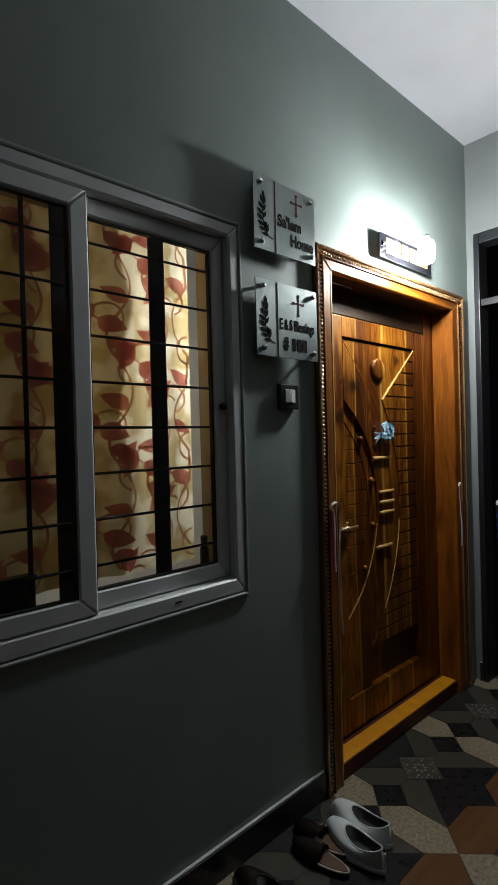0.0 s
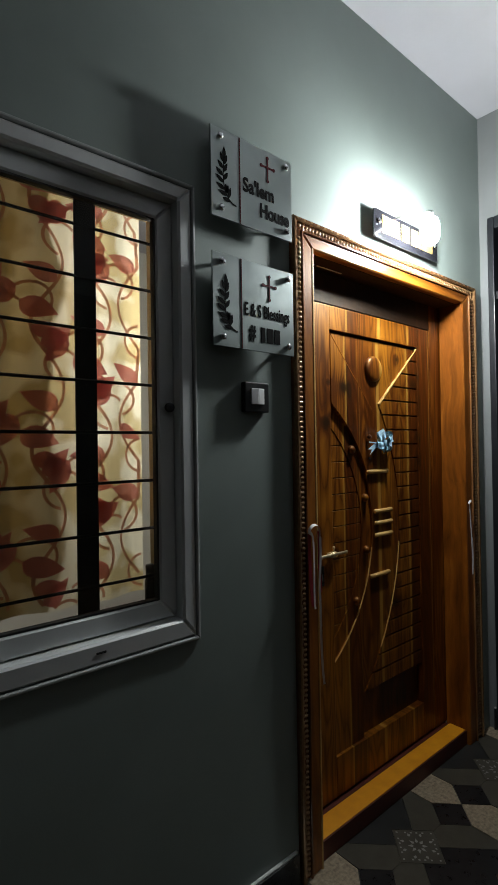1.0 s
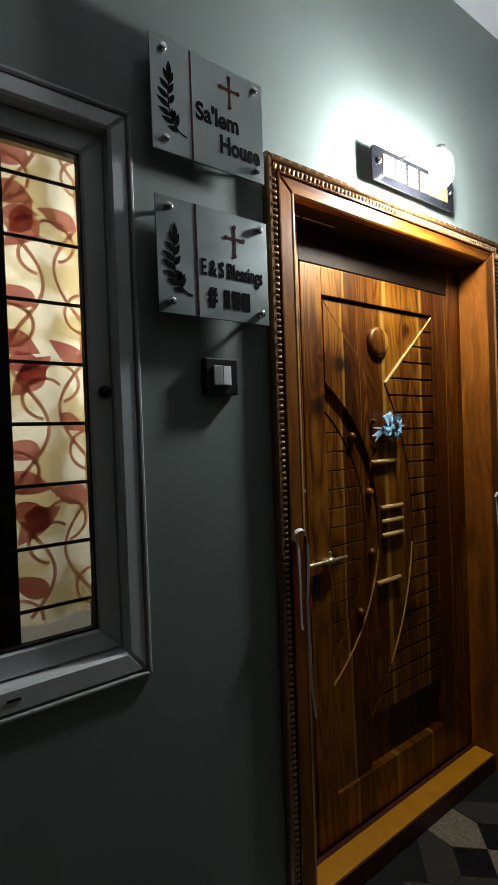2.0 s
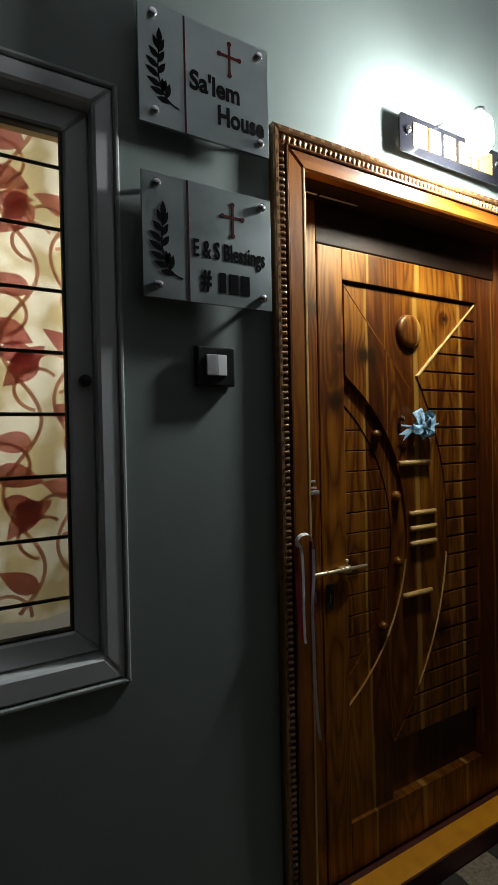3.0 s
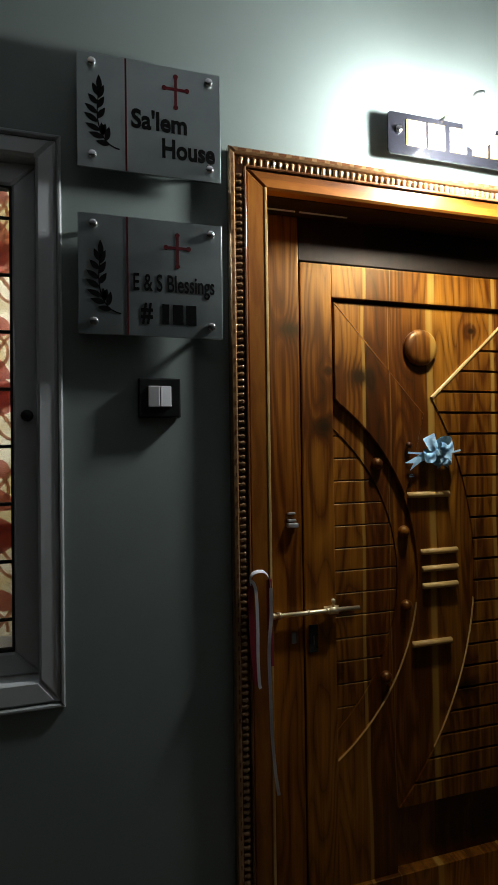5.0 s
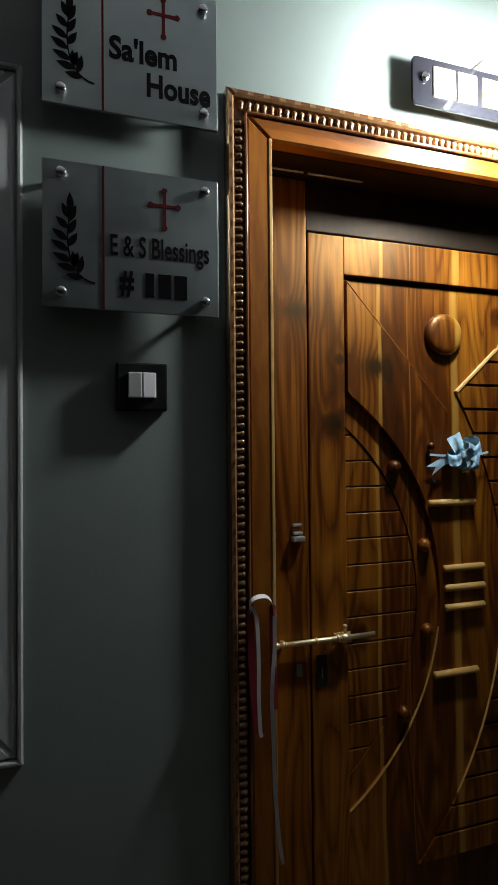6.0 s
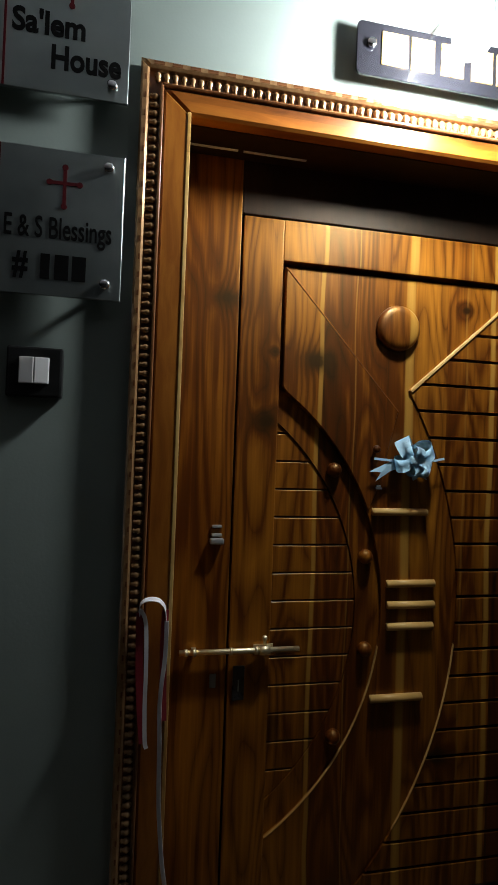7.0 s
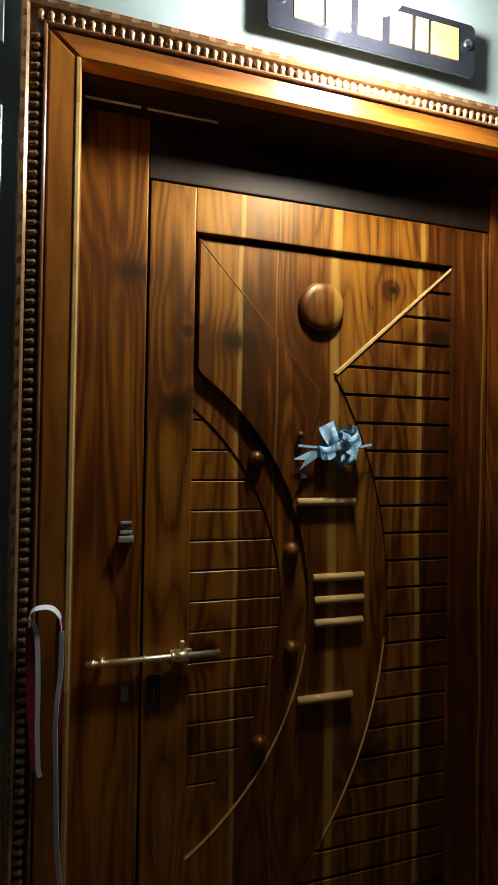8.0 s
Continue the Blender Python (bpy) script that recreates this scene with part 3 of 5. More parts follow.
PRINT = 0.36
for c, xc in enumerate([0.225, 0.375, 0.525, 0.675, 0.825, 0.975, 1.115, 1.235]):
    ph = 0.37 * c
    add_stem([(xc + 0.044 * math.sin(2 * math.pi * (z / PRINT + ph)), z) for z in np.linspace(cz0, cz1 - 0.02, 80)], 0.0095)
    for k in range(-1, 6):
        for sgn, off in ((1, 0.0), (-1, PRINT / 2)):
            zz = 0.96 + PRINT * (k - ph % 1) + off + 0.05
            r = rng.uniform(0.046, 0.054)
            px = xc + 0.044 * math.sin(2 * math.pi * (zz / PRINT + ph))
            arc = [(px + sgn * r * 1.1 * math.sin(a), zz + r * (1 - math.cos(a))) for a in np.linspace(0.2, 3.9, 16)]
            if len([p for p in arc if p[0] < cx1 - 0.004 and cz0 < p[1] < cz1 - 0.02]) > 5:
                add_stem([p for p in arc if p[1] < cz1 - 0.02], 0.0085)
            if arc[-1][1] > cz1 - 0.14:
                continue
            add_leaf(arc[-1][0], arc[-1][1], math.atan2(arc[-1][1] - arc[-2][1], arc[-1][0] - arc[-2][0]) + rng.uniform(-0.2, 0.2), rng.uniform(0.100, 0.116), rng.uniform(0.062, 0.070))
            sx = xc + 0.044 * math.sin(2 * math.pi * ((zz + 0.10) / PRINT + ph))
            add_leaf(sx, zz + 0.10, (math.pi - 0.55 if sgn > 0 else 0.55) + rng.uniform(-0.35, 0.35), rng.uniform(0.090, 0.108), rng.uniform(0.052, 0.060))
            if sgn < 0:
                continue
            sx = xc + 0.044 * math.sin(2 * math.pi * ((zz - 0.03) / PRINT + ph))
            add_leaf(sx, zz - 0.03, -0.5 + rng.uniform(-0.3, 0.3), rng.uniform(0.076, 0.092), rng.uniform(0.044, 0.052))
ib = thing("sill_box", (0.50, 1.435, 0.94), "dark box standing on the inner window sill", "box")
part("body", B(0.40, 0.612, 1.418, 1.45, 0.9255, 1.055, 0.004), BLACKPLASTIC, ib)
part("lid", B(0.397, 0.615, 1.416, 1.452, 1.056, 1.066, 0.003), BLACKPLASTIC, ib)
bt = thing("bottle", (1.228, 1.492, 0.9255), "slim dark bottle standing on the inner window sill", "bottle")
part("body", lathe(bmesh.new(), [(0.014, 0.0), (0.016, 0.004), (0.016, 0.095), (0.012, 0.105), (0.011, 0.112)], Matrix.Translation((1.228, 1.492, 0.9255)), 16), GLOSSBLACK, bt, "", True)
part("cap", lathe(bmesh.new(), [(0.013, 0.1125), (0.013, 0.140), (0.010, 0.144)], Matrix.Translation((1.228, 1.492, 0.9255)), 16), BLACKPLASTIC, bt, "", True)
lining = thing("curtain", (0.5, 1.655, 0.96), "second gold curtain drawn behind the printed one", "curtain")
bm = bmesh.new()
levels = [0.965 + 1.488 * j / 24 for j in range(25)]
cols = [[bm.verts.new(((1.045 + 0.018 * math.sin(z * 11.0) + 0.010 * math.sin(z * 27.0 + 1.0)) * i / 90, 1.645 + 0.012 * math.sin(i * 0.45), z)) for z in levels] for i in range(91)]
for p, q in zip(cols, cols[1:]):
    for j in range(24):
        bm.faces.new((p[j], q[j], q[j + 1], p[j + 1]))
part("cloth", bm, LINING, lining, "", True)
cr = thing("curtain_rod", (0.65, 1.63, 2.46), "plain metal rod holding the curtain", "curtain rod")
part("rod", rod(bmesh.new(), (-0.1, 1.625, 2.452), (1.45, 1.625, 2.452), 0.016), CHROME, cr)
for xx in (-0.06, 1.41):
    part("bracket", rod(bmesh.new(), (xx, 1.526, 2.452), (xx, 1.612, 2.452), 0.008), CHROME, cr)

rl = thing("room_lamp", (1.42, 2.05, 2.95), "lit round bulb hanging on a cord in the room inside", "lamp")
bm = bmesh.new()
bmesh.ops.create_uvsphere(bm, u_segments=20, v_segments=12, radius=0.05, matrix=Matrix.Translation((1.42, 2.05, 1.82)))
part("bulb", bm, ROOMBULB, rl, "", True)
part("cord", rod(bmesh.new(), (1.42, 2.05, 1.87), (1.42, 2.05, 2.95), 0.004, 8), BLACKPLASTIC, rl)

# ---- door frame ----
df = thing("door_frame", ((DX0 + DX1) / 2, WY, 0), "varnished teak door frame with a carved beaded moulding", "door frame", kind="structure")
OX0, OX1, OZ = 1.664, 2.925, 2.166
MX0, MX1, MZ = 1.708, 2.858, 2.120
# flat chamfered face boards
for nm, pts, mt in (("face_jamb", ((MX0, 0.0), (DX0, 0.0), (DX0, DZ), (MX0, MZ)), TEAK_FACE), ("face_jamb", ((DX1, 0.0), (MX1, 0.0), (MX1, MZ), (DX1, DZ)), TEAK_FACE),
                    ("face_head", ((DX0, DZ), (DX1, DZ), (MX1, MZ), (MX0, MZ)), TEAK_HEAD)):
    part(nm, plate(pts, WY - 0.018, WY + (0.012 if nm == "face_head" else 0.10), 0.005), mt, df)
# The shade under the head is put into this board's colour.
part("lining_head", B(DX0, DX1, WY + 0.0125, 1.4305, DZ - 0.002, MZ, 0.001), TEAK_SHADE, df)
# reveal linings and inner jambs, flush with the leaf
LY = 1.431
LX0, LX1, LZ = 1.893, 2.708, 1.953
part("inner_jamb", B(MX0, LX0 - 0.005, LY, LY + 0.06, 0.066, MZ, 0.002), TEAK, df)
part("inner_jamb", B(LX1 + 0.005, MX1, LY, LY + 0.06, 0.066, MZ, 0.002), TEAK, df)
# Added strips behind the leaf's gaps, to block light from the lit room.
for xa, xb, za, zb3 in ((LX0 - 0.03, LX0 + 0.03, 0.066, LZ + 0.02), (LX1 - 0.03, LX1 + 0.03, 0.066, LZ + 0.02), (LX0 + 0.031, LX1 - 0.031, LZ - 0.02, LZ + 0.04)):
    part("gap_backing", B(xa, xb, 1.4915, 1.508, za, zb3, 0.001), TEAK_SHADE, df)
# Near black as well, for the shade above the leaf.
part("inner_head", B(LX0 - 0.004, LX1 + 0.004, LY, LY + 0.06, LZ + 0.004, MZ, 0.002), TEAK_SHADE, df)
# Pale strips stand in for a line of light under the head.
for xa, xb in ((1.765, 1.868), (1.880, 2.02)):
    part("light_seam", B(xa, xb, 1.3935, 1.3985, DZ - 0.0045, DZ - 0.0022), PALELINE, df, "pale strip for a line of light")
# Added strip that paints the bright line of light on the chamfer.
for xa, xb in ((DX0 - 0.006, DX0 + 0.0015),):
    part("lit_chamfer", B(xa, xb, WY - 0.0195, WY + 0.02, 0.0, DZ + 0.0035, 0.0015), PALEWOOD, df, "pale strip for the lit chamfer")
# carved moulding
for nm, pts in (("moulding_back", ((OX0, 0.0), (MX0, 0.0), (MX0, MZ), (OX0, OZ))), ("moulding_back", ((MX1, 0.0), (OX1, 0.0), (OX1, OZ), (MX1, MZ))),
                ("moulding_back", ((OX0, OZ), (MX0, MZ), (MX1, MZ), (OX1, OZ)))):
    part(nm, plate(pts, WY - 0.012, WY - 0.0005), CARVED, df, "dark carved moulding")
for nm, pts in (("moulding_edge", ((OX0, 0.0), (OX0 + 0.016, 0.0), (OX0 + 0.016, OZ - 0.016), (OX0, OZ))), ("moulding_edge", ((OX1 - 0.016, 0.0), (OX1, 0.0), (OX1, OZ), (OX1 - 0.016, OZ - 0.016))),
                ("moulding_edge", ((OX0, OZ), (OX0 + 0.016, OZ - 0.016), (OX1 - 0.016, OZ - 0.016), (OX1, OZ)))):
    part(nm, plate(pts, WY - 0.026, WY - 0.012, 0.004), BEADWOOD, df)
for pts in (((MX0 - 0.006, 0.0), (MX0, 0.0), (MX0, MZ), (MX0 - 0.006, MZ + 0.006)), ((MX1, 0.0), (MX1 + 0.006, 0.0), (MX1 + 0.006, MZ + 0.006), (MX1, MZ)),
            ((MX0 - 0.006, MZ + 0.006), (MX0, MZ), (MX1, MZ), (MX1 + 0.006, MZ + 0.006))):
    part("moulding_fillet", plate(pts, WY - 0.024, WY - 0.012, 0.002), CARVED, df)
bead_bm = lathe(bmesh.new(), [(0.002, -0.0095), (0.0052, -0.007), (0.0036, -0.004), (0.0062, 0.0), (0.0066, 0.004), (0.003, 0.0095)], None, 8)
bead_me = bpy.data.meshes.new("bead")
bmesh.ops.recalc_face_normals(bead_bm, faces=bead_bm.faces[:])
bead_bm.to_mesh(bead_me)
bead_bm.free()
bead_me.polygons.foreach_set("use_smooth", [True] * len(bead_me.polygons))
dash_me = bpy.data.meshes.new("dash")
bm = B(-0.003, 0.003, -0.0008, 0.0008, -0.010, 0.010)
bm.to_mesh(dash_me)
bm.free()


def placed(name, me, mat, parent, m):
    o = part(name, me, mat, parent)
    o.matrix_basis = m
    return o


PB = 0.0165
for k in range(int((MZ - 0.02) / PB)):
    placed("bead", bead_me, BEADWOOD, df, pose(OX0 + 0.0265, WY - 0.0165, 0.02 + PB * k, 0, 90, 0))
for k in range(int((OX1 - OX0 - 0.05) / PB)):
    placed("bead", bead_me, BEADWOOD, df, pose(OX0 + 0.032 + PB * k, WY - 0.0165, OZ - 0.0285))
for k in range(int((OX1 - OX0 - 0.05) / 0.034)):
    placed("dash", dash_me, CARVED, df, pose(OX0 + 0.034 + 0.034 * k, WY - 0.0262, OZ - 0.008, 0, 90, 0))
for k in range(int(OZ / 0.034)):
    placed("dash", dash_me, IRON, df, pose(OX0 + 0.010, WY - 0.0262, 0.02 + 0.034 * k) @ Matrix.Diagonal((0.55, 1, 0.5, 1)))
rest = bmesh.new()
for k in range(int((MZ - 0.02) / PB)):
    lathe(rest, [(0.002, -0.022), (0.0052, -0.012), (0.0036, -0.004), (0.0062, 0.006), (0.0066, 0.014), (0.003, 0.022)], pose(OX1 - 0.038, WY - 0.0165, 0.02 + PB * k, 0, 90, 0), 8)
tagged(part("bead_column", rest, BEADWOOD, df, "", True), kind="stuff")
# threshold
th = thing("threshold", (2.28, 1.38, 0), "yellow painted wooden threshold with a dark red front", "threshold", kind="structure")
part("step_front", B(DX0 - 0.008, MX1 - 0.002, 1.326, 1.332, 0.0, 0.064), KUMKUM_SHADE, th, "dark red painted front")
part("step_top", B(DX0 + 0.001, DX1 - 0.001, 1.3325, 1.410, 0.0, 0.066, 0.003), YELLOW, th, "bright yellow painted top")
# Dark colour here paints the shade at the foot of the leaf.
part("step_back", B(DX0 + 0.001, DX1 - 0.001, 1.4105, 1.464, 0.0, 0.060, 0.002), KUMKUM_SHADE, th, "dark strip for the shade below the leaf")

# ---- door leaf ----
leaf = thing("door_1", (2.3, 1.45, 0.07), "closed varnished teak door carved with curves, slats and a disc", "door", kind="structure")
PX0, PX1, PZ0, PZ1 = 1.986, 2.608, 0.22, 1.861
part("back_board", B(LX0, LX1, 1.464, 1.484, 0.07, LZ), TEAK_RED, leaf)
part("stile", B(LX0, PX0, LY, 1.4635, 0.07, LZ, 0.003), TEAK, leaf)
part("stile", B(PX1, LX1, LY, 1.4635, 0.07, LZ, 0.003), TEAK, leaf)
part("rail", B(PX0, PX1, LY, 1.4635, PZ1, LZ, 0.002), TEAK, leaf)
part("rail", B(PX0, PX1, LY, 1.4635, 0.07, PZ0, 0.002), TEAK, leaf)
C1, R1 = (1.64, 1.072), 0.614
C2, R2 = (1.467, 1.08), 0.979


def arc_pts(c, r, za, zb, n=30):
    """Points on the circle's right half from height za to zb."""
    a0, a1 = math.asin((za - c[1]) / r), math.asin((zb - c[1]) / r)
    return [(c[0] + r * math.cos(a0 + (a1 - a0) * i / n), c[1] + r * math.sin(a0 + (a1 - a0) * i / n)) for i in range(n + 1)]


def cross_x(c, r, x):
    return math.sqrt(r * r - (x - c[0]) ** 2)


zt = C1[1] + cross_x(C1, R1, PX0)
zb = C1[1] - cross_x(C1, R1, PX0)
z2b = 0.40
right_arc = arc_pts(C2, R2, 1.588, z2b, 40)
left_arc = arc_pts(C1, R1, zt, zb, 44)
YC, YR, YB, YS = 1.4425, 1.4375, 1.4525, 1.4555
# an open groove runs along the panel's top and upper left edge
centre = [(PX0 + 0.007, PZ1 - 0.010), (PX1, PZ1 - 0.010)] + right_arc + [(right_arc[-1][0], PZ0), (PX0, PZ0)] + [q for q in left_arc[::-1] if q[1] < 1.2 or q[0] > PX0 + 0.007]
part("centre_panel", plate(centre, YC, 1.4638), TEAK, leaf, "raised curved centre panel")
# left of the fold the panel is a little thicker
fold_piece = [(PX0 + 0.010, PZ1 - 0.015), (2.279, 1.537), (2.235, 1.36)] + [(x + 0.001, z + 0.001) for x, z in arc_pts(C1, R1, 1.30, zt - 0.015, 14)] + [(PX0 + 0.010, zt)]
part("fold", plate(fold_piece, YC - 0.0055, YC + 0.002, 0.0015), TEAK, leaf)
part("fold_line", plate([(PX0 + 0.009, PZ1 - 0.012), (PX0 + 0.0112, PZ1 - 0.012), (2.280, 1.537), (2.2782, 1.536)], YC - 0.0058, YC - 0.0010), TEAK_FACE, leaf, "thin inlay line")
R0 = 0.552
zt0 = C1[1] + cross_x(C1, R0, PX0)
zb0 = C1[1] - cross_x(C1, R0, PX0)
band = left_arc + arc_pts(C1, R0, zb0, zt0, 40)
part("band", plate(band, YB, 1.4638), TEAK, leaf, "curved band beside the slats")
P = 0.0637
for k in range(17):
    za, zc = 1.474 - P * k + P - 0.002, 1.474 - P * k + 0.002
    za, zc = min(za, zt0 - 0.004), max(zc, zb0 + 0.004)
    if za - zc < 0.012:
        continue
    edge = arc_pts(C1, R0 - 0.0015, za, zc, 6)
    part("slat", plate([(PX0, za)] + edge + [(PX0, zc)], YS, 1.4638, 0.001), TEAK, leaf)
PR = 0.0633
for k in range(-1, 22):
    za, zc = 1.795 - PR * k - 0.004, 1.795 - PR * (k + 1) + 0.003
    za = min(za, PZ1 - 0.002)
    if zc < PZ0:
        break

    def left_of(z):
        if z >= 1.588:
            return 2.305 + (z - 1.588) * (PX1 - 2.305) / (PZ1 - 1.588)
        return C2[0] + math.sqrt(max(0, R2 * R2 - (z - C2[1]) ** 2)) if z > z2b else right_arc[-1][0]
    n = 5
    left = [(left_of(zc + (za - zc) * i / n) + 0.001, zc + (za - zc) * i / n) for i in range(n + 1)]
    if zc < 1.588 < za:
        left = sorted(left + [(2.306, 1.588)], key=lambda q: q[1])
    left = [q for q in left if q[0] < PX1 - 0.002]
    if len(left) < 2:
        continue
    part("slat", plate(left + [(PX1, left[-1][1]), (PX1, zc)], YR, 1.4638, 0.001), TEAK, leaf)
# strip along the sloping cut, pale to paint the light on its bevel
part("sloping_edge", plate([(2.305, 1.588), (PX1 - 0.001, PZ1 - 0.003), (PX1 - 0.001, PZ1 - 0.010), (2.312, 1.583)], YR - 0.003, 1.4638, 0.001), PALEWOOD, leaf, "bevelled edge, pale for the light it catches")


def lit_arc_edge(c, r, za, zb, y, w):
    """A thin strip along an arc's rim that paints its lit edge."""
    return plate(arc_pts(c, r, za, zb, 24) + arc_pts(c, r + w, zb, za, 24), y, y + 0.006)


# Light caught on the lower rims, painted as pale strips.
part("lit_arc_edge", lit_arc_edge(C1, R1 - 0.001, 0.985, zb + 0.004, YC - 0.0010, 0.0017), PALEWOOD, leaf, "pale strip for the lit rim of the curve")
part("lit_arc_edge", lit_arc_edge(C2, R2 - 0.001, 0.985, 0.56, YR - 0.0010, 0.0012), PALEWOOD, leaf, "pale strip for the lit rim of the curve")
bm = bmesh.new()
lathe(bm, [(0.053, -0.004), (0.054, 0.006), (0.052, 0.012), (0.046, 0.017), (0.034, 0.0195), (0.01, 0.021)], pose(2.271, YC, 1.732, 90), 32)
part("disc", bm, TEAK, leaf, "round raised disc", True)
for a in (33.4, 12.0, -9.3, -30.0):
    bm = bmesh.new()
    bmesh.ops.create_icosphere(bm, subdivisions=3, radius=0.0175, matrix=pose(C1[0] + 0.585 * math.cos(radians(a)), YB - 0.004, C1[1] + 0.585 * math.sin(radians(a))))
    part("ball", bm, TEAK, leaf, "turned wooden ball", True)
for xa, xb, zz in ((2.222, 2.358, 1.300), (2.263, 2.383, 1.132), (2.266, 2.384, 1.082), (2.267, 2.382, 1.032), (2.230, 2.359, 0.866)):
    bm = bmesh.new()
    rod(bm, (xa, YC - 0.006, zz), (xb, YC - 0.006, zz), 0.009, 14)
    part("rung", bm, PALEWOOD, leaf, "pale turned wooden rung", True)

# ---- door fittings ----
bo = thing("door_bolt", (1.92, 1.42, 0.998), "long brass sliding bolt across the door's edge", "door bolt")
part("rod", rod(bmesh.new(), (1.785, 1.415, 0.998), (2.048, 1.415, 0.998), 0.006, 12), BRASS, bo, "", True)
for xa, xb, rr in ((1.795, 1.803, 0.0078), (1.812, 1.820, 0.0085), (1.893, 1.899, 0.008), (1.948, 1.956, 0.0085), (1.958, 1.982, 0.0105)):
    part("collar", rod(bmesh.new(), (xa, 1.415, 0.998), (xb, 1.415, 0.998), rr, 14), BRASS, bo, "", True)
for xc in (1.816, 1.970):
    part("bracket", B(xc - 0.005, xc + 0.005, 1.4155, LY - 0.0005, 0.992, 1.004, 0.001), BRASS, bo)
part("base_plate", B(1.948, 1.992, LY - 0.003, LY - 0.0003, 0.990, 1.006, 0.001), BRASS, bo)
bm = bmesh.new()
lathe(bm, [(0.0035, 0.0), (0.003, 0.010), (0.0055, 0.013), (0.0055, 0.019), (0.003, 0.021)], pose(1.970, 1.415, 1.008), 12)
part("knob", bm, BRASS, bo, "", True)
la = thing("night_latch", (1.856, 1.425, 1.238), "small chrome latch keep on the door frame", "latch")
part("keep", B(1.842, 1.872, 1.412, LY - 0.0005, 1.228, 1.240, 0.003), SATIN, la)
part("keep_lip", B(1.845, 1.868, 1.418, LY - 0.0005, 1.244, 1.250, 0.002), SATIN, la)
part("screw_plate", B(1.846, 1.868, 1.424, LY - 0.0005, 1.262, 1.268, 0.002), SATIN, la)
kh = thing("keyhole", (1.862, 1.43, 0.93), "small steel keyhole cover", "keyhole")
part("cover", B(1.853, 1.867, LY - 0.003, LY - 0.0003, 0.915, 0.945, 0.002), STEEL, kh)

lk = thing("lock_plate", (1.917, 1.43, 0.92), "dark upright lock plate below the bolt", "lock")
part("plate", B(1.904, 1.930, LY - 0.003, LY - 0.0003, 0.885, 0.960, 0.002), SKIRT, lk)
part("key_slot", B(1.9155, 1.9185, LY - 0.0036, LY - 0.0031, 0.905, 0.930), STEEL, lk)

# ---- lamp over the door ----
wl = thing("wall_lamp", (LAMP[0], WY, LAMP[2] + 0.06), "bright white bulb lamp above the door", "lamp")
bm = bmesh.new()
BODY = LAMP_H - LAMP_R
lathe(bm, [(LAMP_R * math.sin(radians(a)), -BODY - LAMP_R * math.cos(radians(a))) for a in (4, 16, 30, 45, 60, 75, 90)]
      + [(LAMP_R * math.sin(radians(a)), BODY - LAMP_R * math.cos(radians(a))) for a in (90, 105, 120, 135, 150)], Matrix.Translation(LAMP), 28)
part("bulb", bm, BULB, wl, "glowing white bulb", True)
bm = bmesh.new()
lathe(bm, [(LAMP_R * 0.48, BODY + LAMP_R * 0.87), (0.015, BODY + 0.036), (0.014, BODY + 0.052), (0.009, BODY + 0.055)], Matrix.Translation(LAMP), 20)
part("holder", bm, WHITEPLASTIC, wl, "white lamp holder", True)
bm = bmesh.new()
rod(bm, (LAMP[0], LAMP[1], LAMP[2] + BODY + 0.048), (LAMP[0], WY - 0.001, 2.328), 0.005)
part("arm", bm, WHITEPLASTIC, wl, "", True)
bm = bmesh.new()
lathe(bm, [(0.014, 0), (0.014, 0.005), (0.011, 0.008)], pose(LAMP[0], WY - 0.0005, 2.329, 90), 20)
part("wall_rose", bm, WHITEPLASTIC, wl, "", True)

# ---- name board over the door ----
nb = thing("name_board", (2.316, 1.30, 2.195), "glossy black name board with gold bars on steel spacers", "sign")
bx0, bx1, bz0, bz1, br = 2.087, 2.546, 2.203, 2.313, 0.012
pts = []
for cx, cz, a0 in ((bx1 - br, bz1 - br, 0), (bx0 + br, bz1 - br, 90), (bx0 + br, bz0 + br, 180), (bx1 - br, bz0 + br, 270)):
    pts += [(cx + br * math.cos(radians(a0 + 15 * i)), cz + br * math.sin(radians(a0 + 15 * i))) for i in range(7)]
part("board", plate(pts, 1.290, 1.295, 0.0008), GLOSSBLACK, nb)
for xx in (bx0 + 0.030, bx1 - 0.022):
    bm = bmesh.new()
    lathe(bm, [(0.008, -0.001), (0.010, 0.003), (0.0095, 0.007), (0.004, 0.008)], pose(xx, 1.2895, 2.266, 90), 16)
    part("spacer_cap", bm, CHROME, nb, "", True)
    part("spacer", rod(bmesh.new(), (xx, 1.2955, 2.266), (xx, WY, 2.266), 0.007), CHROME, nb)
LZ0, LZ1 = 2.229, 2.296
for xa, xb in ((2.140, 2.198), (2.205, 2.257), (2.273, 2.325), (2.344, 2.393), (2.403, 2.431), (2.439, 2.504)):
    part("gold_bar", B(xa, xb, 1.287, 1.2905, LZ0, LZ1, 0.0008), GOLD, nb)


# ---- the two plates beside the door ----
def twig_leaf(x, z, ang, L, w):
    pts = []
    for k in range(9):
        t = k / 8
        h = w * math.sin(math.pi * t ** 0.85) * 0.5
        pts.append((x + math.cos(ang) * L * t, z + math.sin(ang) * L * t, h))
    up = [(a - math.sin(ang) * h, b + math.cos(ang) * h) for a, b, h in pts]
    down = [(a + math.sin(ang) * h, b - math.cos(ang) * h) for a, b, h in pts[-2:0:-1]]
    return plate(up + down, PLY - 0.0012, PLY - 0.0001)


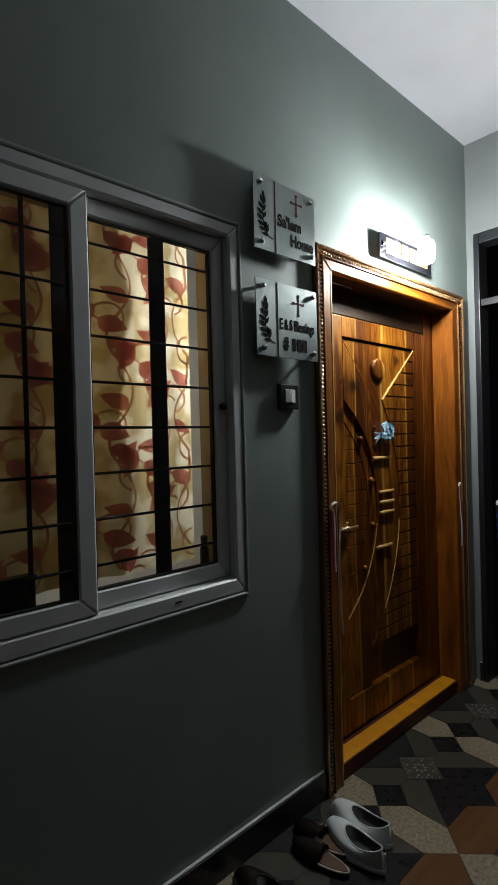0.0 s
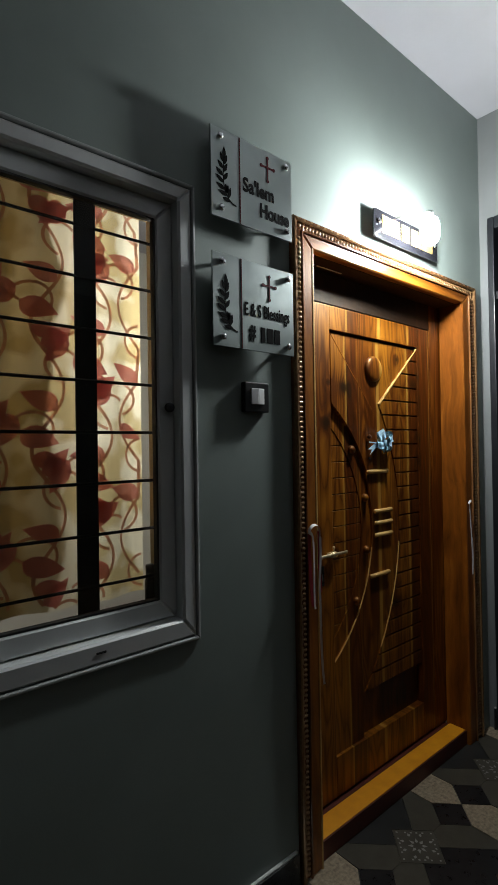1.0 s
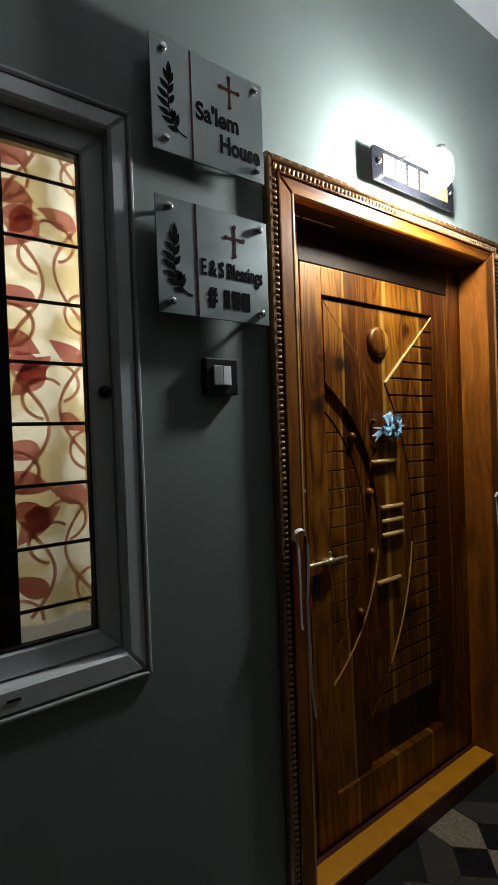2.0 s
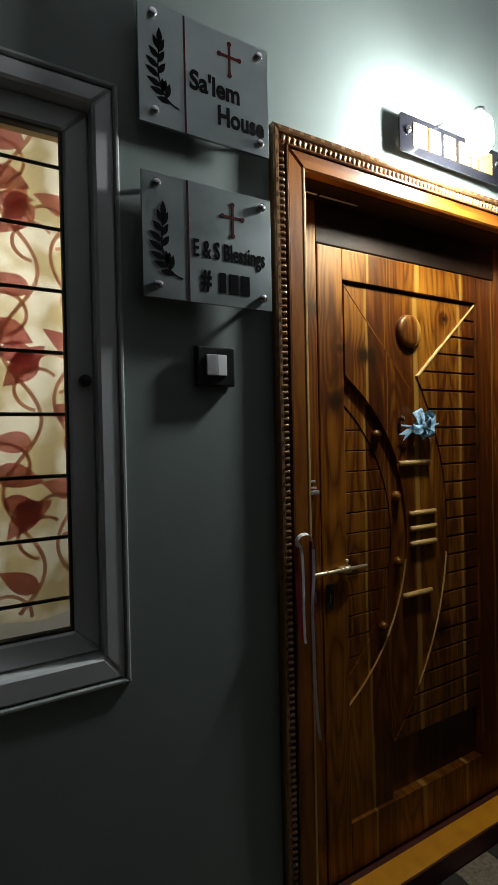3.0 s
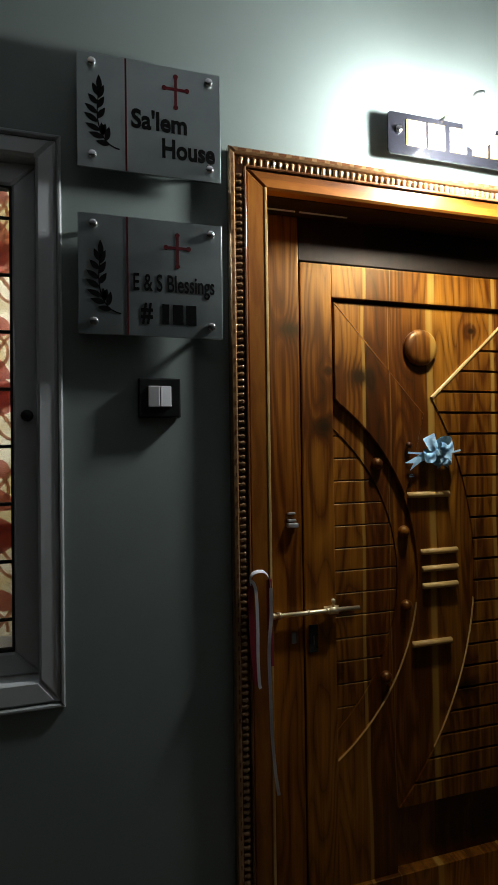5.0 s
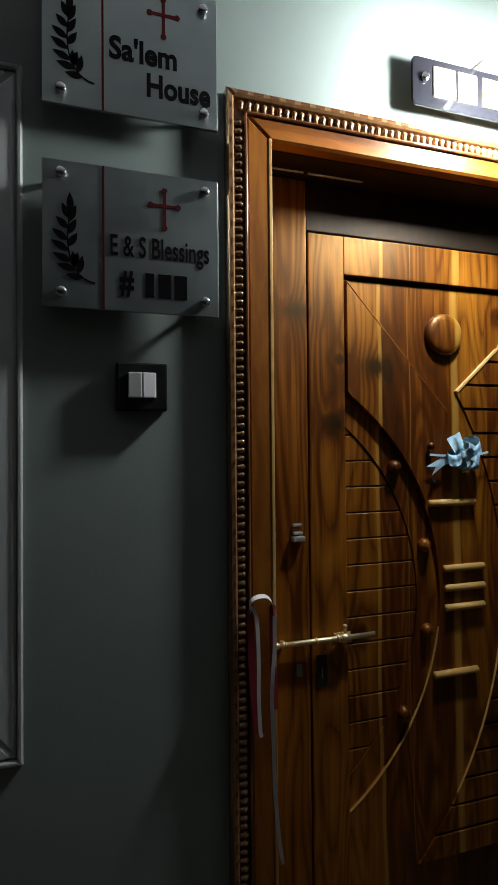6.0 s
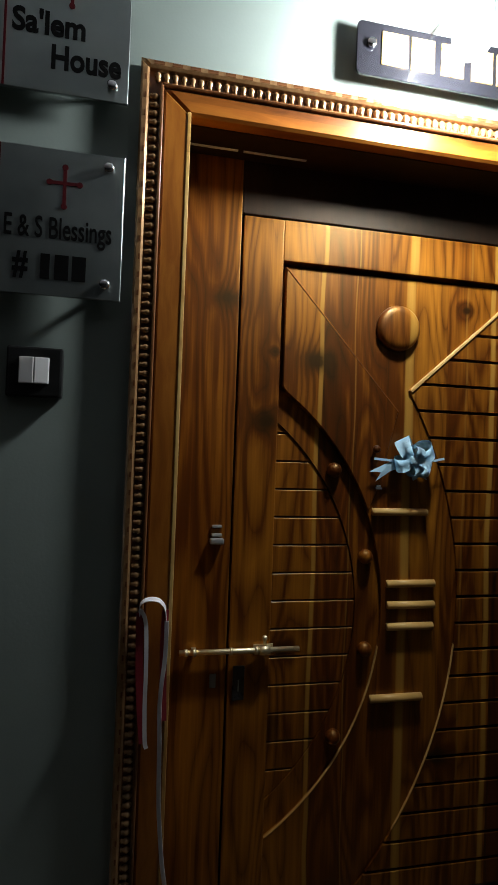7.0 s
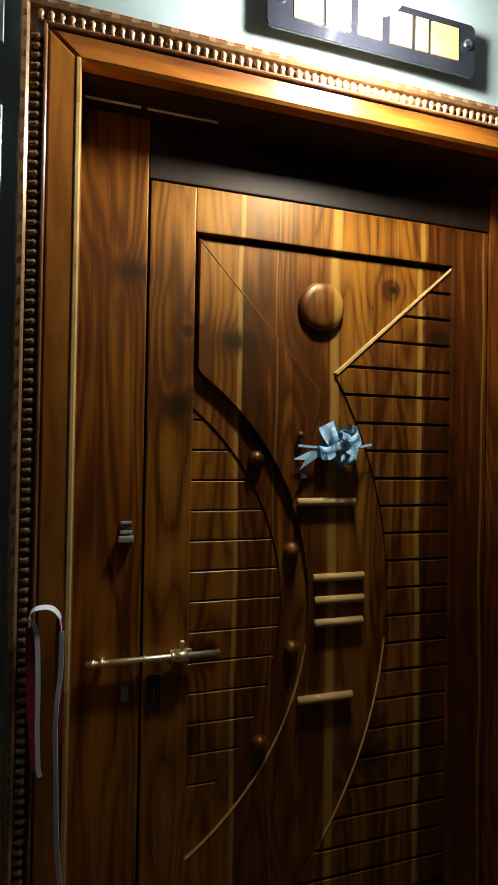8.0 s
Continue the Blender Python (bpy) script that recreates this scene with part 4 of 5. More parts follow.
def branch(owner, dz):
    """An olive twig: a curved stalk with narrow leaves on both sides."""
    knots = [Vector((1.413, 2.111 + dz)), Vector((1.362, 2.118 + dz)), Vector((1.361, 2.19 + dz)), Vector((1.371, 2.236 + dz))]

    def at(t):
        t = float(t)
        u = 1 - t
        return u ** 3 * knots[0] + 3 * u * u * t * knots[1] + 3 * u * t * t * knots[2] + t ** 3 * knots[3]
    bm = bmesh.new()
    strip(bm, [(at(t).x, PLY - 0.0006, at(t).y) for t in np.linspace(0, 1, 14)], 0.001, 0.0026, (0, 1, 0))
    stalk = part("olive_branch", bm, INK, owner, "black olive branch")
    for t, ang, L in ((0.16, 172, 0.030), (0.30, 165, 0.033), (0.42, 158, 0.034), (0.55, 150, 0.034), (0.67, 145, 0.032), (0.80, 135, 0.028), (0.92, 115, 0.030),
                      (0.24, 78, 0.034), (0.36, 72, 0.026), (0.33, 95, 0.030), (0.60, 58, 0.030), (0.74, 62, 0.032), (0.88, 68, 0.034), (1.0, 92, 0.036)):
        p = at(t)
        part("leaf", twig_leaf(p.x, p.y, radians(ang), L, 0.0125), INK, stalk)


def cross(cx, cz):
    bm = bmesh.new()
    y0, y1 = PLY - 0.0012, PLY - 0.0001
    box(bm, cx - 0.003, cx + 0.003, y0, y1, cz - 0.037, cz + 0.034)
    box(bm, cx - 0.027, cx - 0.0031, y0, y1, cz + 0.002, cz + 0.008)
    box(bm, cx + 0.0031, cx + 0.027, y0, y1, cz + 0.002, cz + 0.008)
    for px, pz in ((cx, cz + 0.034), (cx, cz - 0.037), (cx - 0.026, cz + 0.005), (cx + 0.026, cz + 0.005)):
        lathe(bm, [(0.0055, 0), (0.0055, 0.0016)], pose(px, y1, pz, 90), 8)
    return bm


PLY = 1.289
PX = (1.323, 1.643)


def sign_plate(label, z0, z1, tilt):
    s = thing("name_plate", (1.483, PLY, z0), label, "sign", "plates beside the door")
    part("plate", plate([(PX[0], z0), (PX[1], z0), (PX[1], z1), (PX[0], z1)], PLY, PLY + 0.005, 0.0008), STEEL, s)
    part("red_line", B(1.4255, 1.4295, PLY - 0.0012, PLY - 0.0001, z0 + 0.001, z1 - 0.001), REDINK, s, "thin dark red line")
    branch(s, z0 - 2.064)
    part("cross", cross(1.539, z0 + 0.199), REDINK, s, "small dark red cross")
    for xx in (1.355, 1.615):
        for zz in (z0 + 0.027, z1 - 0.024):
            bm = bmesh.new()
            lathe(bm, [(0.007, -0.0005), (0.0095, 0.003), (0.0095, 0.008), (0.006, 0.010)], pose(xx, PLY, zz, 90), 16)
            part("spacer_cap", bm, CHROME, s, "", True)
            part("spacer", rod(bmesh.new(), (xx, PLY + 0.0055, zz), (xx, WY, zz), 0.006), CHROME, s)
    return s


s1 = sign_plate("silver plate lettered in black with an olive branch", 2.063, 2.318, 0)
part("lettering", lettering("Sa'lem", 1.439, 1.564, 2.164, 2.210, PLY, 0.0012, 0.03), INK, s1, "black lettering")
part("lettering", lettering("House", 1.507, 1.629, 2.105, 2.150, PLY, 0.0012, 0.03), INK, s1, "black lettering")
s2 = sign_plate("lower silver plate lettered in black with an olive branch", 1.697, 1.962, 0)
part("lettering", lettering("E & S Blessings", 1.440, 1.624, 1.787, 1.838, PLY, 0.0012, 0.012), INK, s2, "black lettering")
part("lettering", lettering("#", 1.456, 1.482, 1.724, 1.772, PLY, 0.0012, 0.03), INK, s2, "black lettering")
for xa, w in ((1.503, 0.016), (1.527, 0.024), (1.557, 0.024)):
    part("number_bar", B(xa, xa + w, PLY - 0.0012, PLY - 0.0001, 1.726, 1.771, 0.0003), INK, s2, "plain black bar")

# ---- bell switch ----
sw = thing("bell_switch", (1.497, 1.31, 1.515), "black square bell switch with a white rocker", "switch")
part("base", B(1.449, 1.545, 1.304, WY - 0.0005, 1.515, 1.606, 0.004), BLACKPLASTIC, sw)
bm = bmesh.new()
box(bm, 1.471, 1.497, 1.298, 1.3045, 1.539, 1.587, 0.002)
for v in bm.verts:
    if v.co.y < 1.300:
        v.co.y -= (1.497 - v.co.x) * -0.10
part("rocker", bm, WHITEPLASTIC, sw, "white rocker half")
bm = bmesh.new()
box(bm, 1.4975, 1.523, 1.298, 1.3045, 1.539, 1.587, 0.002)
for v in bm.verts:
    if v.co.y < 1.300:
        v.co.y += (v.co.x - 1.4975) * 0.10
part("rocker", bm, WHITEPLASTIC, sw, "white rocker half")

# ---- end doorway ----
ed = thing("door_2", (WX, 0.75, 0), "dark doorway frame with a transom bar above", "door", kind="structure")
part("jamb", B(WX - 0.01, WX + 0.10, SD1 - 0.032, SD1 - 0.001, 0, SDZ - 0.001, 0.004), DARKFRAME, ed)
part("jamb", B(WX - 0.01, WX + 0.10, SD0 + 0.001, SD0 + 0.06, 0, SDZ - 0.001, 0.004), DARKFRAME, ed)
part("head", B(WX - 0.01, WX + 0.10, SD0 + 0.061, SD1 - 0.033, SDZ - 0.06, SDZ - 0.001, 0.004), DARKFRAME, ed)
part("transom_bar", B(WX + 0.0, WX + 0.09, SD0 + 0.061, SD1 - 0.033, 2.12, 2.16, 0.004), DARKFRAME, ed)

# ---- rolled mat standing in the passage ----
mat_roll = thing("rolled_mat", (3.08, 1.165, 0), "blue striped plastic mat rolled up and leaning in the doorway", "mat")
tilt = pose(3.085, 1.155, 0, -2.2, 0, 0) @ Matrix.Diagonal((0.45, 0.45, 1, 1))
part("roll", lathe(bmesh.new(), [(0.045, 0.0), (0.05, 0.01), (0.05, 0.99), (0.045, 1.0)], tilt, 20), IRON, mat_roll, "", True)
for k in range(16):
    part("stripe", lathe(bmesh.new(), [(0.0506, 0.03 + 0.06 * k), (0.0512, 0.032 + 0.06 * k), (0.0512, 0.058 + 0.06 * k), (0.0506, 0.060 + 0.06 * k)], tilt, 20), BLUESTRIPE, mat_roll, "bright blue stripe")
part("white_end", lathe(bmesh.new(), [(0.03, 1.001), (0.048, 1.002), (0.046, 1.02), (0.02, 1.03)], tilt, 20), RIBWHITE, mat_roll, "frayed pale end")

# ---- bow on the door ----
bow = thing("ribbon_bow", (2.306, 1.42, 1.42), "pale blue satin ribbon bow fixed to the door", "bow")
BY = YC - 0.012


BX, BZ = 2.303, 1.423


def loop(ang, length, lift, width, lean):
    """A wide ribbon that leaves the knot, arches off the door and comes back beneath itself."""
    bm, rows = bmesh.new(), []
    u, across = Vector((math.cos(ang), 0, math.sin(ang))), Vector((-math.sin(ang), 0, math.cos(ang)))
    for i in range(25):
        a = 2 * math.pi * i / 24
        c = Vector((BX, BY - 0.014, BZ)) + u * length * (0.5 * (1 - math.cos(a))) ** 0.75 + Vector((0, -lift * math.sin(a) - 0.006 * math.sin(a / 2), 0)) + across * lean * 0.012 * math.sin(a)
        side = (across + Vector((0, lean * 0.5 * math.sin(a / 2), 0))).normalized() * width * (0.30 + 0.20 * math.sin(a / 2))
        rows.append((bm.verts.new(c - side), bm.verts.new(c), bm.verts.new(c + side)))
    for p, q in zip(rows, rows[1:]):
        for j in (0, 1):
            bm.faces.new((p[j], p[j + 1], q[j + 1], q[j]))
    bmesh.ops.solidify(bm, geom=bm.faces[:], thickness=0.0007)
    return bm


def forked_tail(upper, tip_a, notch, tip_b, lower):
    """A flat ribbon end cut to a swallowtail, sagging a little towards the door."""
    pts = upper + [tip_a, notch, tip_b] + lower[::-1]
    bm = plate([(BX + x, BZ + z) for x, z in pts], BY - 0.014, BY - 0.0133)
    for v in bm.verts:
        away = math.hypot(v.co.x - BX, v.co.z - BZ)
        v.co.y += 0.008 * min(1.0, away / 0.09) - 0.003 * math.sin(away * 90.0)
    return bm


for ang, L, lift, w, lean in ((120, 0.056, 0.012, 0.036, 0.7), (34, 0.058, 0.015, 0.036, -0.9), (-26, 0.050, 0.014, 0.035, 0.8), (198, 0.042, 0.013, 0.032, 0.5), (74, 0.034, 0.022, 0.026, -0.5), (-72, 0.036, 0.011, 0.028, 0.6)):
    part("loop", loop(radians(ang), L, lift, w, lean), BOWBLUE, bow, "", True)
part("tail", forked_tail([(-0.006, 0.006), (-0.045, -0.003)], (-0.098, -0.029), (-0.071, -0.030), (-0.083, -0.051), [(-0.006, -0.014), (-0.045, -0.026)]), BOWBLUE, bow)
part("tail", forked_tail([(0.012, -0.004), (0.032, -0.024)], (0.047, -0.046), (0.030, -0.037), (0.011, -0.048), [(-0.008, -0.010), (0.002, -0.030)]), BOWBLUE, bow)
part("knot", B(BX - 0.009, BX + 0.009, BY - 0.034, BY - 0.006, BZ - 0.010, BZ + 0.009, 0.005), BOWBLUE, bow)
for xa, za, xb, zb2 in ((2.216, 1.424, 2.275, 1.421), (2.336, 1.420, 2.392, 1.429)):
    part("pull_string", strip(bmesh.new(), [(xa, BY - 0.006, za), ((xa + xb) / 2, BY - 0.010, (za + zb2) / 2 - 0.001), (xb, BY - 0.008, zb2)], 0.0008, 0.0055, (0, 1, 0)), BOWBLUE, bow)
for px, pz in ((2.222, 1.446), (2.300, 1.458)):
    bm = bmesh.new()
    lathe(bm, [(0.004, -0.002), (0.004, 0.010), (0.0095, 0.014), (0.008, 0.021), (0.003, 0.023)], pose(px, YC, pz, 90), 12)
    tagged(part("wooden_peg", bm, TEAK_RED, None, "", True), "small turned wooden peg on the door", "peg", "pegs on the door")
bm = B(2.226, 2.243, YC - 0.007, YC - 0.0003, 1.352, 1.357, 0.001)
box(bm, 2.228, 2.241, YC - 0.006, YC - 0.0003, 1.3575, 1.362, 0.001)
tagged(part("door_stud", bm, CHROME), "tiny chrome stud on the door", "stud")


# ---- ribbons hanging from the frame ----
def smooth_path(pts, n=6):
    out = []
    for i in range(len(pts) - 1):
        p0, p1, p2, p3 = (Vector(pts[max(i - 1, 0)]), Vector(pts[i]), Vector(pts[i + 1]), Vector(pts[min(i + 2, len(pts) - 1)]))
        for k in range(n):
            t = k / n
            out.append(0.5 * ((2 * p1) + (p2 - p0) * t + (2 * p0 - 5 * p1 + 4 * p2 - p3) * t * t + (3 * p1 - p0 - 3 * p2 + p3) * t ** 3))
    return out + [Vector(pts[-1])]


RY = WY - 0.034
rb = thing("ribbon", (1.72, RY, 1.14), "white and red ribbon looped over the door moulding", "ribbon", "ribbons on the door frame")
part("loop", strip(bmesh.new(), smooth_path([(1.702, RY, 1.122), (1.701, RY - 0.004, 1.140), (1.712, RY - 0.008, 1.151), (1.733, RY - 0.006, 1.150), (1.747, RY - 0.002, 1.134), (1.751, RY + 0.003, 1.105)]), 0.013, 0.0012, (0.1, 1, 0.35)), RIBWHITE, rb, "white looped ribbon")
part("strand", strip(bmesh.new(), smooth_path([(1.702, RY - 0.003, 1.132), (1.713, RY - 0.006, 1.108), (1.7165, RY - 0.006, 1.025), (1.7165, RY - 0.005, 0.959), (1.719, RY - 0.004, 0.893), (1.7225, RY - 0.004, 0.877)]), 0.0012, 0.0075, (0, 1, 0.0)), RIBWHITE, rb, "white strand")
part("red_strand", strip(bmesh.new(), smooth_path([(1.748, RY, 1.130), (1.747, RY - 0.001, 1.06), (1.749, RY - 0.001, 0.98), (1.751, RY - 0.002, 0.925)]), 0.0012, 0.013, (0, 1, 0.0)), RIBRED, rb, "red strand")
part("red_strand", strip(bmesh.new(), smooth_path([(1.702, RY, 1.125), (1.704, RY + 0.001, 1.03), (1.709, RY + 0.001, 0.95), (1.716, RY, 0.885)]), 0.0012, 0.014, (0, 1, 0.0)), RIBRED, rb, "red strand")
part("tail", strip(bmesh.new(), smooth_path([(1.751, RY - 0.003, 1.110), (1.7505, RY - 0.004, 1.045), (1.745, RY - 0.005, 0.985), (1.744, RY - 0.004, 0.940), (1.746, RY - 0.004, 0.878), (1.748, RY - 0.003, 0.80), (1.750, RY - 0.002, 0.755), (1.755, RY, 0.699), (1.759, RY + 0.001, 0.66), (1.766, RY + 0.002, 0.616)]), 0.0016, 0.0078, (0.25, 1, 0.0)), RIBWHITE, rb, "white tail")
rb2 = thing("ribbon", (2.80, RY, 1.14), "white ribbon hanging down the door moulding", "ribbon", "ribbons on the door frame")
part("loop", strip(bmesh.new(), smooth_path([(2.792, RY, 1.130), (2.798, RY - 0.006, 1.148), (2.808, RY - 0.004, 1.138)]), 0.010, 0.0012, (0.2, 1, 0.3)), RIBWHITE, rb2)
part("strand", strip(bmesh.new(), smooth_path([(2.798, RY, 1.136), (2.806, RY, 1.06), (2.812, RY, 0.98), (2.815, RY, 0.93)]), 0.0012, 0.008, (0, 1, 0)), RIBWHITE, rb2)
part("strand", strip(bmesh.new(), smooth_path([(2.812, RY - 0.002, 0.97), (2.818, RY - 0.002, 0.88), (2.816, RY - 0.001, 0.80)]), 0.0012, 0.013, (0, 1, 0)), RIBWHITE, rb2)


# ---- footwear on the floor ----
def slip_on(label, upper_mat, lining_mat, sole_mat, m, name="shoe"):
    """A low slip-on shoe along +y, heel at the origin, 0.265 long."""
    s = thing(name, m.translation, label, "shoe", "shoes by the door")
    s.matrix_basis = m
    n = 40

    def outline(k, grow=0.0):
        a = 2 * math.pi * k / n
        t = (1 - math.cos(a)) / 2
        w = 0.034 + 0.014 * math.sin(math.pi * min(1, t * 1.05)) + 0.006 * t
        return math.sin(a) * (w + grow) * (1 + 0.12 * math.sin(a * 2) * 0), -0.002 + 0.265 * t + (grow if t > 0.5 else -grow), t

    def ringed(bm, rings):
        vs = [[bm.verts.new(p) for p in r] for r in rings]
        for p, q in zip(vs, vs[1:]):
            for i in range(n):
                bm.faces.new((p[i], p[(i + 1) % n], q[(i + 1) % n], q[i]))
        return vs

    def local(nm, bm, mat, lb="", smooth=True):
        o = part(nm, bm, mat, None, lb, smooth)
        o.parent = s
        return o
    bm = bmesh.new()
    vs = ringed(bm, [[(*outline(k, 0.001)[:2], 0.0) for k in range(n)], [(*outline(k, 0.003)[:2], 0.004) for k in range(n)], [(*outline(k, 0.003)[:2], 0.018) for k in range(n)], [(*outline(k, -0.002)[:2], 0.020) for k in range(n)]])
    bm.faces.new(vs[0])
    bm.faces.new(vs[-1])
    local("sole", bm, sole_mat)

    def rim(k, shrink=1.0):
        a = 2 * math.pi * k / n
        t = (1 - math.cos(a)) / 2
        return math.sin(a) * (0.033 + 0.004 * t) * shrink, 0.008 + 0.158 * t * shrink + (1 - shrink) * 0.06, 0.058 + 0.022 * (1 - t) ** 3 + 0.012 * t ** 4 - 0.006 * math.sin(math.pi * t)
    rings = []
    for j in range(7):
        u = j / 6
        r = []
        for k in range(n):
            ox, oy, t = outline(k)
            rx, ry, rz = rim(k)
            e = u ** 1.25
            bulge = 0.010 * math.sin(math.pi * u) * (0.3 + 0.7 * t)
            toe = 0.016 * math.sin(math.pi * min(1, u * 1.0)) * t ** 2
            r.append((ox + (rx - ox) * e + (bulge if ox > 0 else -bulge) * abs(math.sin(2 * math.pi * k / n)), oy + (ry - oy) * e + bulge * (1 if t > 0.5 else -0.4) * abs(math.cos(2 * math.pi * k / n)), 0.019 + (rz - 0.019) * u ** 0.8 + toe))
        rings.append(r)
    bm = bmesh.new()
    ringed(bm, rings)
    local("upper", bm, upper_mat)
    bm = bmesh.new()
    vs = ringed(bm, [[rim(k) for k in range(n)], [(rim(k, 0.93)[0], rim(k, 0.93)[1], rim(k)[2] - 0.006) for k in range(n)], [(rim(k, 0.9)[0], rim(k, 0.9)[1], 0.026) for k in range(n)]])
    bm.faces.new(vs[-1])
    local("lining", bm, lining_mat, "dark lining")
    bm = bmesh.new()
    for k in range(n):
        p, q = rim(k), rim((k + 1) % n)
        rod(bm, p, q, 0.0028, 6)
    local("collar", bm, upper_mat)
    bm = B(-0.005, 0.005, -0.008, -0.0045, 0.022, 0.075, 0.001)
    local("heel_tab", bm, upper_mat)
    return s


slip_on("white canvas slip-on shoe with its toe to the wall", SHOEWHITE, SHOEIN, SHOEWHITE, pose(1.622, 1.005, 0, 0, 0, 1.0) @ Matrix.Scale(0.95, 4))
slip_on("white canvas slip-on shoe standing beside its fellow", SHOEWHITE, SHOEIN, SHOEWHITE, pose(1.515, 0.965, 0, 0, 0, -5.0) @ Matrix.Scale(0.95, 4))
slip_on("black leather shoe close to the skirting", BROWNLEATHER, SHOEIN, BROWNLEATHER, pose(1.19, 1.02, 0, 0, 0, 8.0))


def slipper(label, m):
    """An open-backed leather slipper along +y, heel at the origin, 0.24 long."""
    s = thing("slipper", m.translation, label, "slipper", "shoes by the door")
    s.matrix_basis = m
    n = 32

    def outl(k, g=0.0):
        a = 2 * math.pi * k / n
        t = (1 - math.cos(a)) / 2
        return math.sin(a) * (0.028 + 0.014 * t + g), 0.24 * t + (g if t > 0.5 else -g)

    def slab(nm, mat, z0, z1, g, lb):
        bm = bmesh.new()
        lo, hi = [bm.verts.new((*outl(k, g), z0)) for k in range(n)], [bm.verts.new((*outl(k, g), z1)) for k in range(n)]
        for i in range(n):
            bm.faces.new((lo[i], lo[(i + 1) % n], hi[(i + 1) % n], hi[i]))
        bm.faces.new(lo)
        bm.faces.new(hi)
        o = part(nm, bm, mat, None, lb)
        o.parent = s
    slab("sole", BROWNLEATHER, 0.0, 0.018, 0.002, "dark sole")
    slab("welt", PALEEDGE, 0.0181, 0.023, 0.003, "pale rim")
    slab("footbed", TANSOLE, 0.0231, 0.0255, -0.003, "tan footbed")
    bm = bmesh.new()
    rows = []
    for j in range(9):
        y = 0.105 + 0.13 * j / 8
        w = 0.047 * math.sqrt(max(0.02, 1 - ((y - 0.13) / 0.112) ** 2)) if y > 0.13 else 0.047
        h = 0.048 - 0.020 * (j / 8) ** 2
        rows.append([bm.verts.new((w * math.cos(math.pi * i / 10), y, 0.018 + h * math.sin(math.pi * i / 10))) for i in range(11)])
    for p, q in zip(rows, rows[1:]):
        for i in range(10):
            bm.faces.new((p[i], p[i + 1], q[i + 1], q[i]))
    bm.faces.new(rows[-1])
    o = part("vamp", bm, BROWNLEATHER, None, "dark brown glossy vamp", True)
    o.parent = s
    o = part("buckle", B(0.010, 0.030, 0.12, 0.15, 0.060, 0.066, 0.002), CHROME, None, "small metal buckle")
    o.parent = s
    return s


slipper("dark brown leather slipper with a tan footbed", pose(1.476, 1.085, 0, 0, 0, 5) @ Matrix.Scale(0.88, 4))
slipper("dark brown leather slipper lying beside its fellow", pose(1.425, 1.035, 0, 0, 0, 10) @ Matrix.Scale(0.88, 4))

# ---- floor tiles ----
H = 0.315
BASE = {
    "motif": (T_GREY, [(0.105, 0), (0, 0.105), (-0.105, 0), (0, -0.105)]),
    "diamond_w": (T_BLACK, [(-0.154, 0), (-0.232, 0.078), (-0.312, 0), (-0.232, -0.078)]),
    "diamond_e": (T_BLACK, [(0.312, 0), (0.232, 0.078), (0.154, 0), (0.232, -0.078)]),
    "hex_n": (T_TERRAZZO, [(-H, 0), (-0.235, 0.08), (-0.235, 0.235), (-H, H), (-0.395, 0.235), (-0.395, 0.08)]),
    "hex_s": (T_TERRAZZO, [(-H, 0), (-0.395, -0.08), (-0.395, -0.235), (-H, -H), (-0.235, -0.235), (-0.235, -0.08)]),
    "plank_w": (T_WOOD, [(0, -H), (-0.08, -0.235), (-0.235, -0.235), (-H, -H), (-0.235, -0.395), (-0.08, -0.395)]),
    "plank_e": (T_WOOD, [(0, -H), (0.08, -0.395), (0.235, -0.395), (H, -H), (0.235, -0.235), (0.08, -0.235)]),
    "grey_nw": (T_GREY, [(-0.105, 0), (-0.0525, 0.0525), (-0.235, 0.235), (-0.232, 0.078), (-0.154, 0)]),
    "grey_sw": (T_GREY, [(-0.105, 0), (-0.154, 0), (-0.232, -0.078), (-0.235, -0.235), (-0.0525, -0.0525)]),
    "grey_ne": (T_GREY, [(0.105, 0), (0.154, 0), (0.232, 0.078), (0.235, 0.235), (0.0525, 0.0525)]),
    "grey_se": (T_GREY, [(0.105, 0), (0.0525, -0.0525), (0.235, -0.235), (0.232, -0.078), (0.154, 0)]),
    "star_s": (T_BLACK, [(0, -0.105), (-0.0525, -0.0525), (-0.235, -0.235), (-0.08, -0.235), (0, -H), (0.08, -0.235), (0.235, -0.235), (0.0525, -0.0525)]),
    "star_n": (T_DARK, [(0, 0.105), (0.0525, 0.0525), (0.235, 0.235), (0.08, 0.235), (0, H), (-0.08, 0.235), (-0.235, 0.235), (-0.0525, 0.0525)]),
}


def tile_mesh(pts, cut=None):
    """A tile piece 5 mm thick, a little smaller than its outline for the joint."""
    c = Vector((sum(p[0] for p in pts) / len(pts), sum(p[1] for p in pts) / len(pts)))
    bm = bmesh.new()
    f = bm.faces.new([bm.verts.new((c.x + (x - c.x) * 0.992, c.y + (y - c.y) * 0.992, -0.0055)) for x, y in pts])
    r = bmesh.ops.extrude_face_region(bm, geom=[f])
    for v in r["geom"]:
        if isinstance(v, bmesh.types.BMVert):
            v.co.z = 0.0
    if cut is not None:
        bmesh.ops.bisect_plane(bm, geom=bm.verts[:] + bm.edges[:] + bm.faces[:], plane_co=(0, cut, 0), plane_no=(0, 1, 0), clear_outer=True)
    bmesh.ops.triangulate(bm, faces=[g for g in bm.faces if len(g.verts) > 4])
    return bm


TX, TY, T = 2.08, 1.15, 2 * H
shared = {}


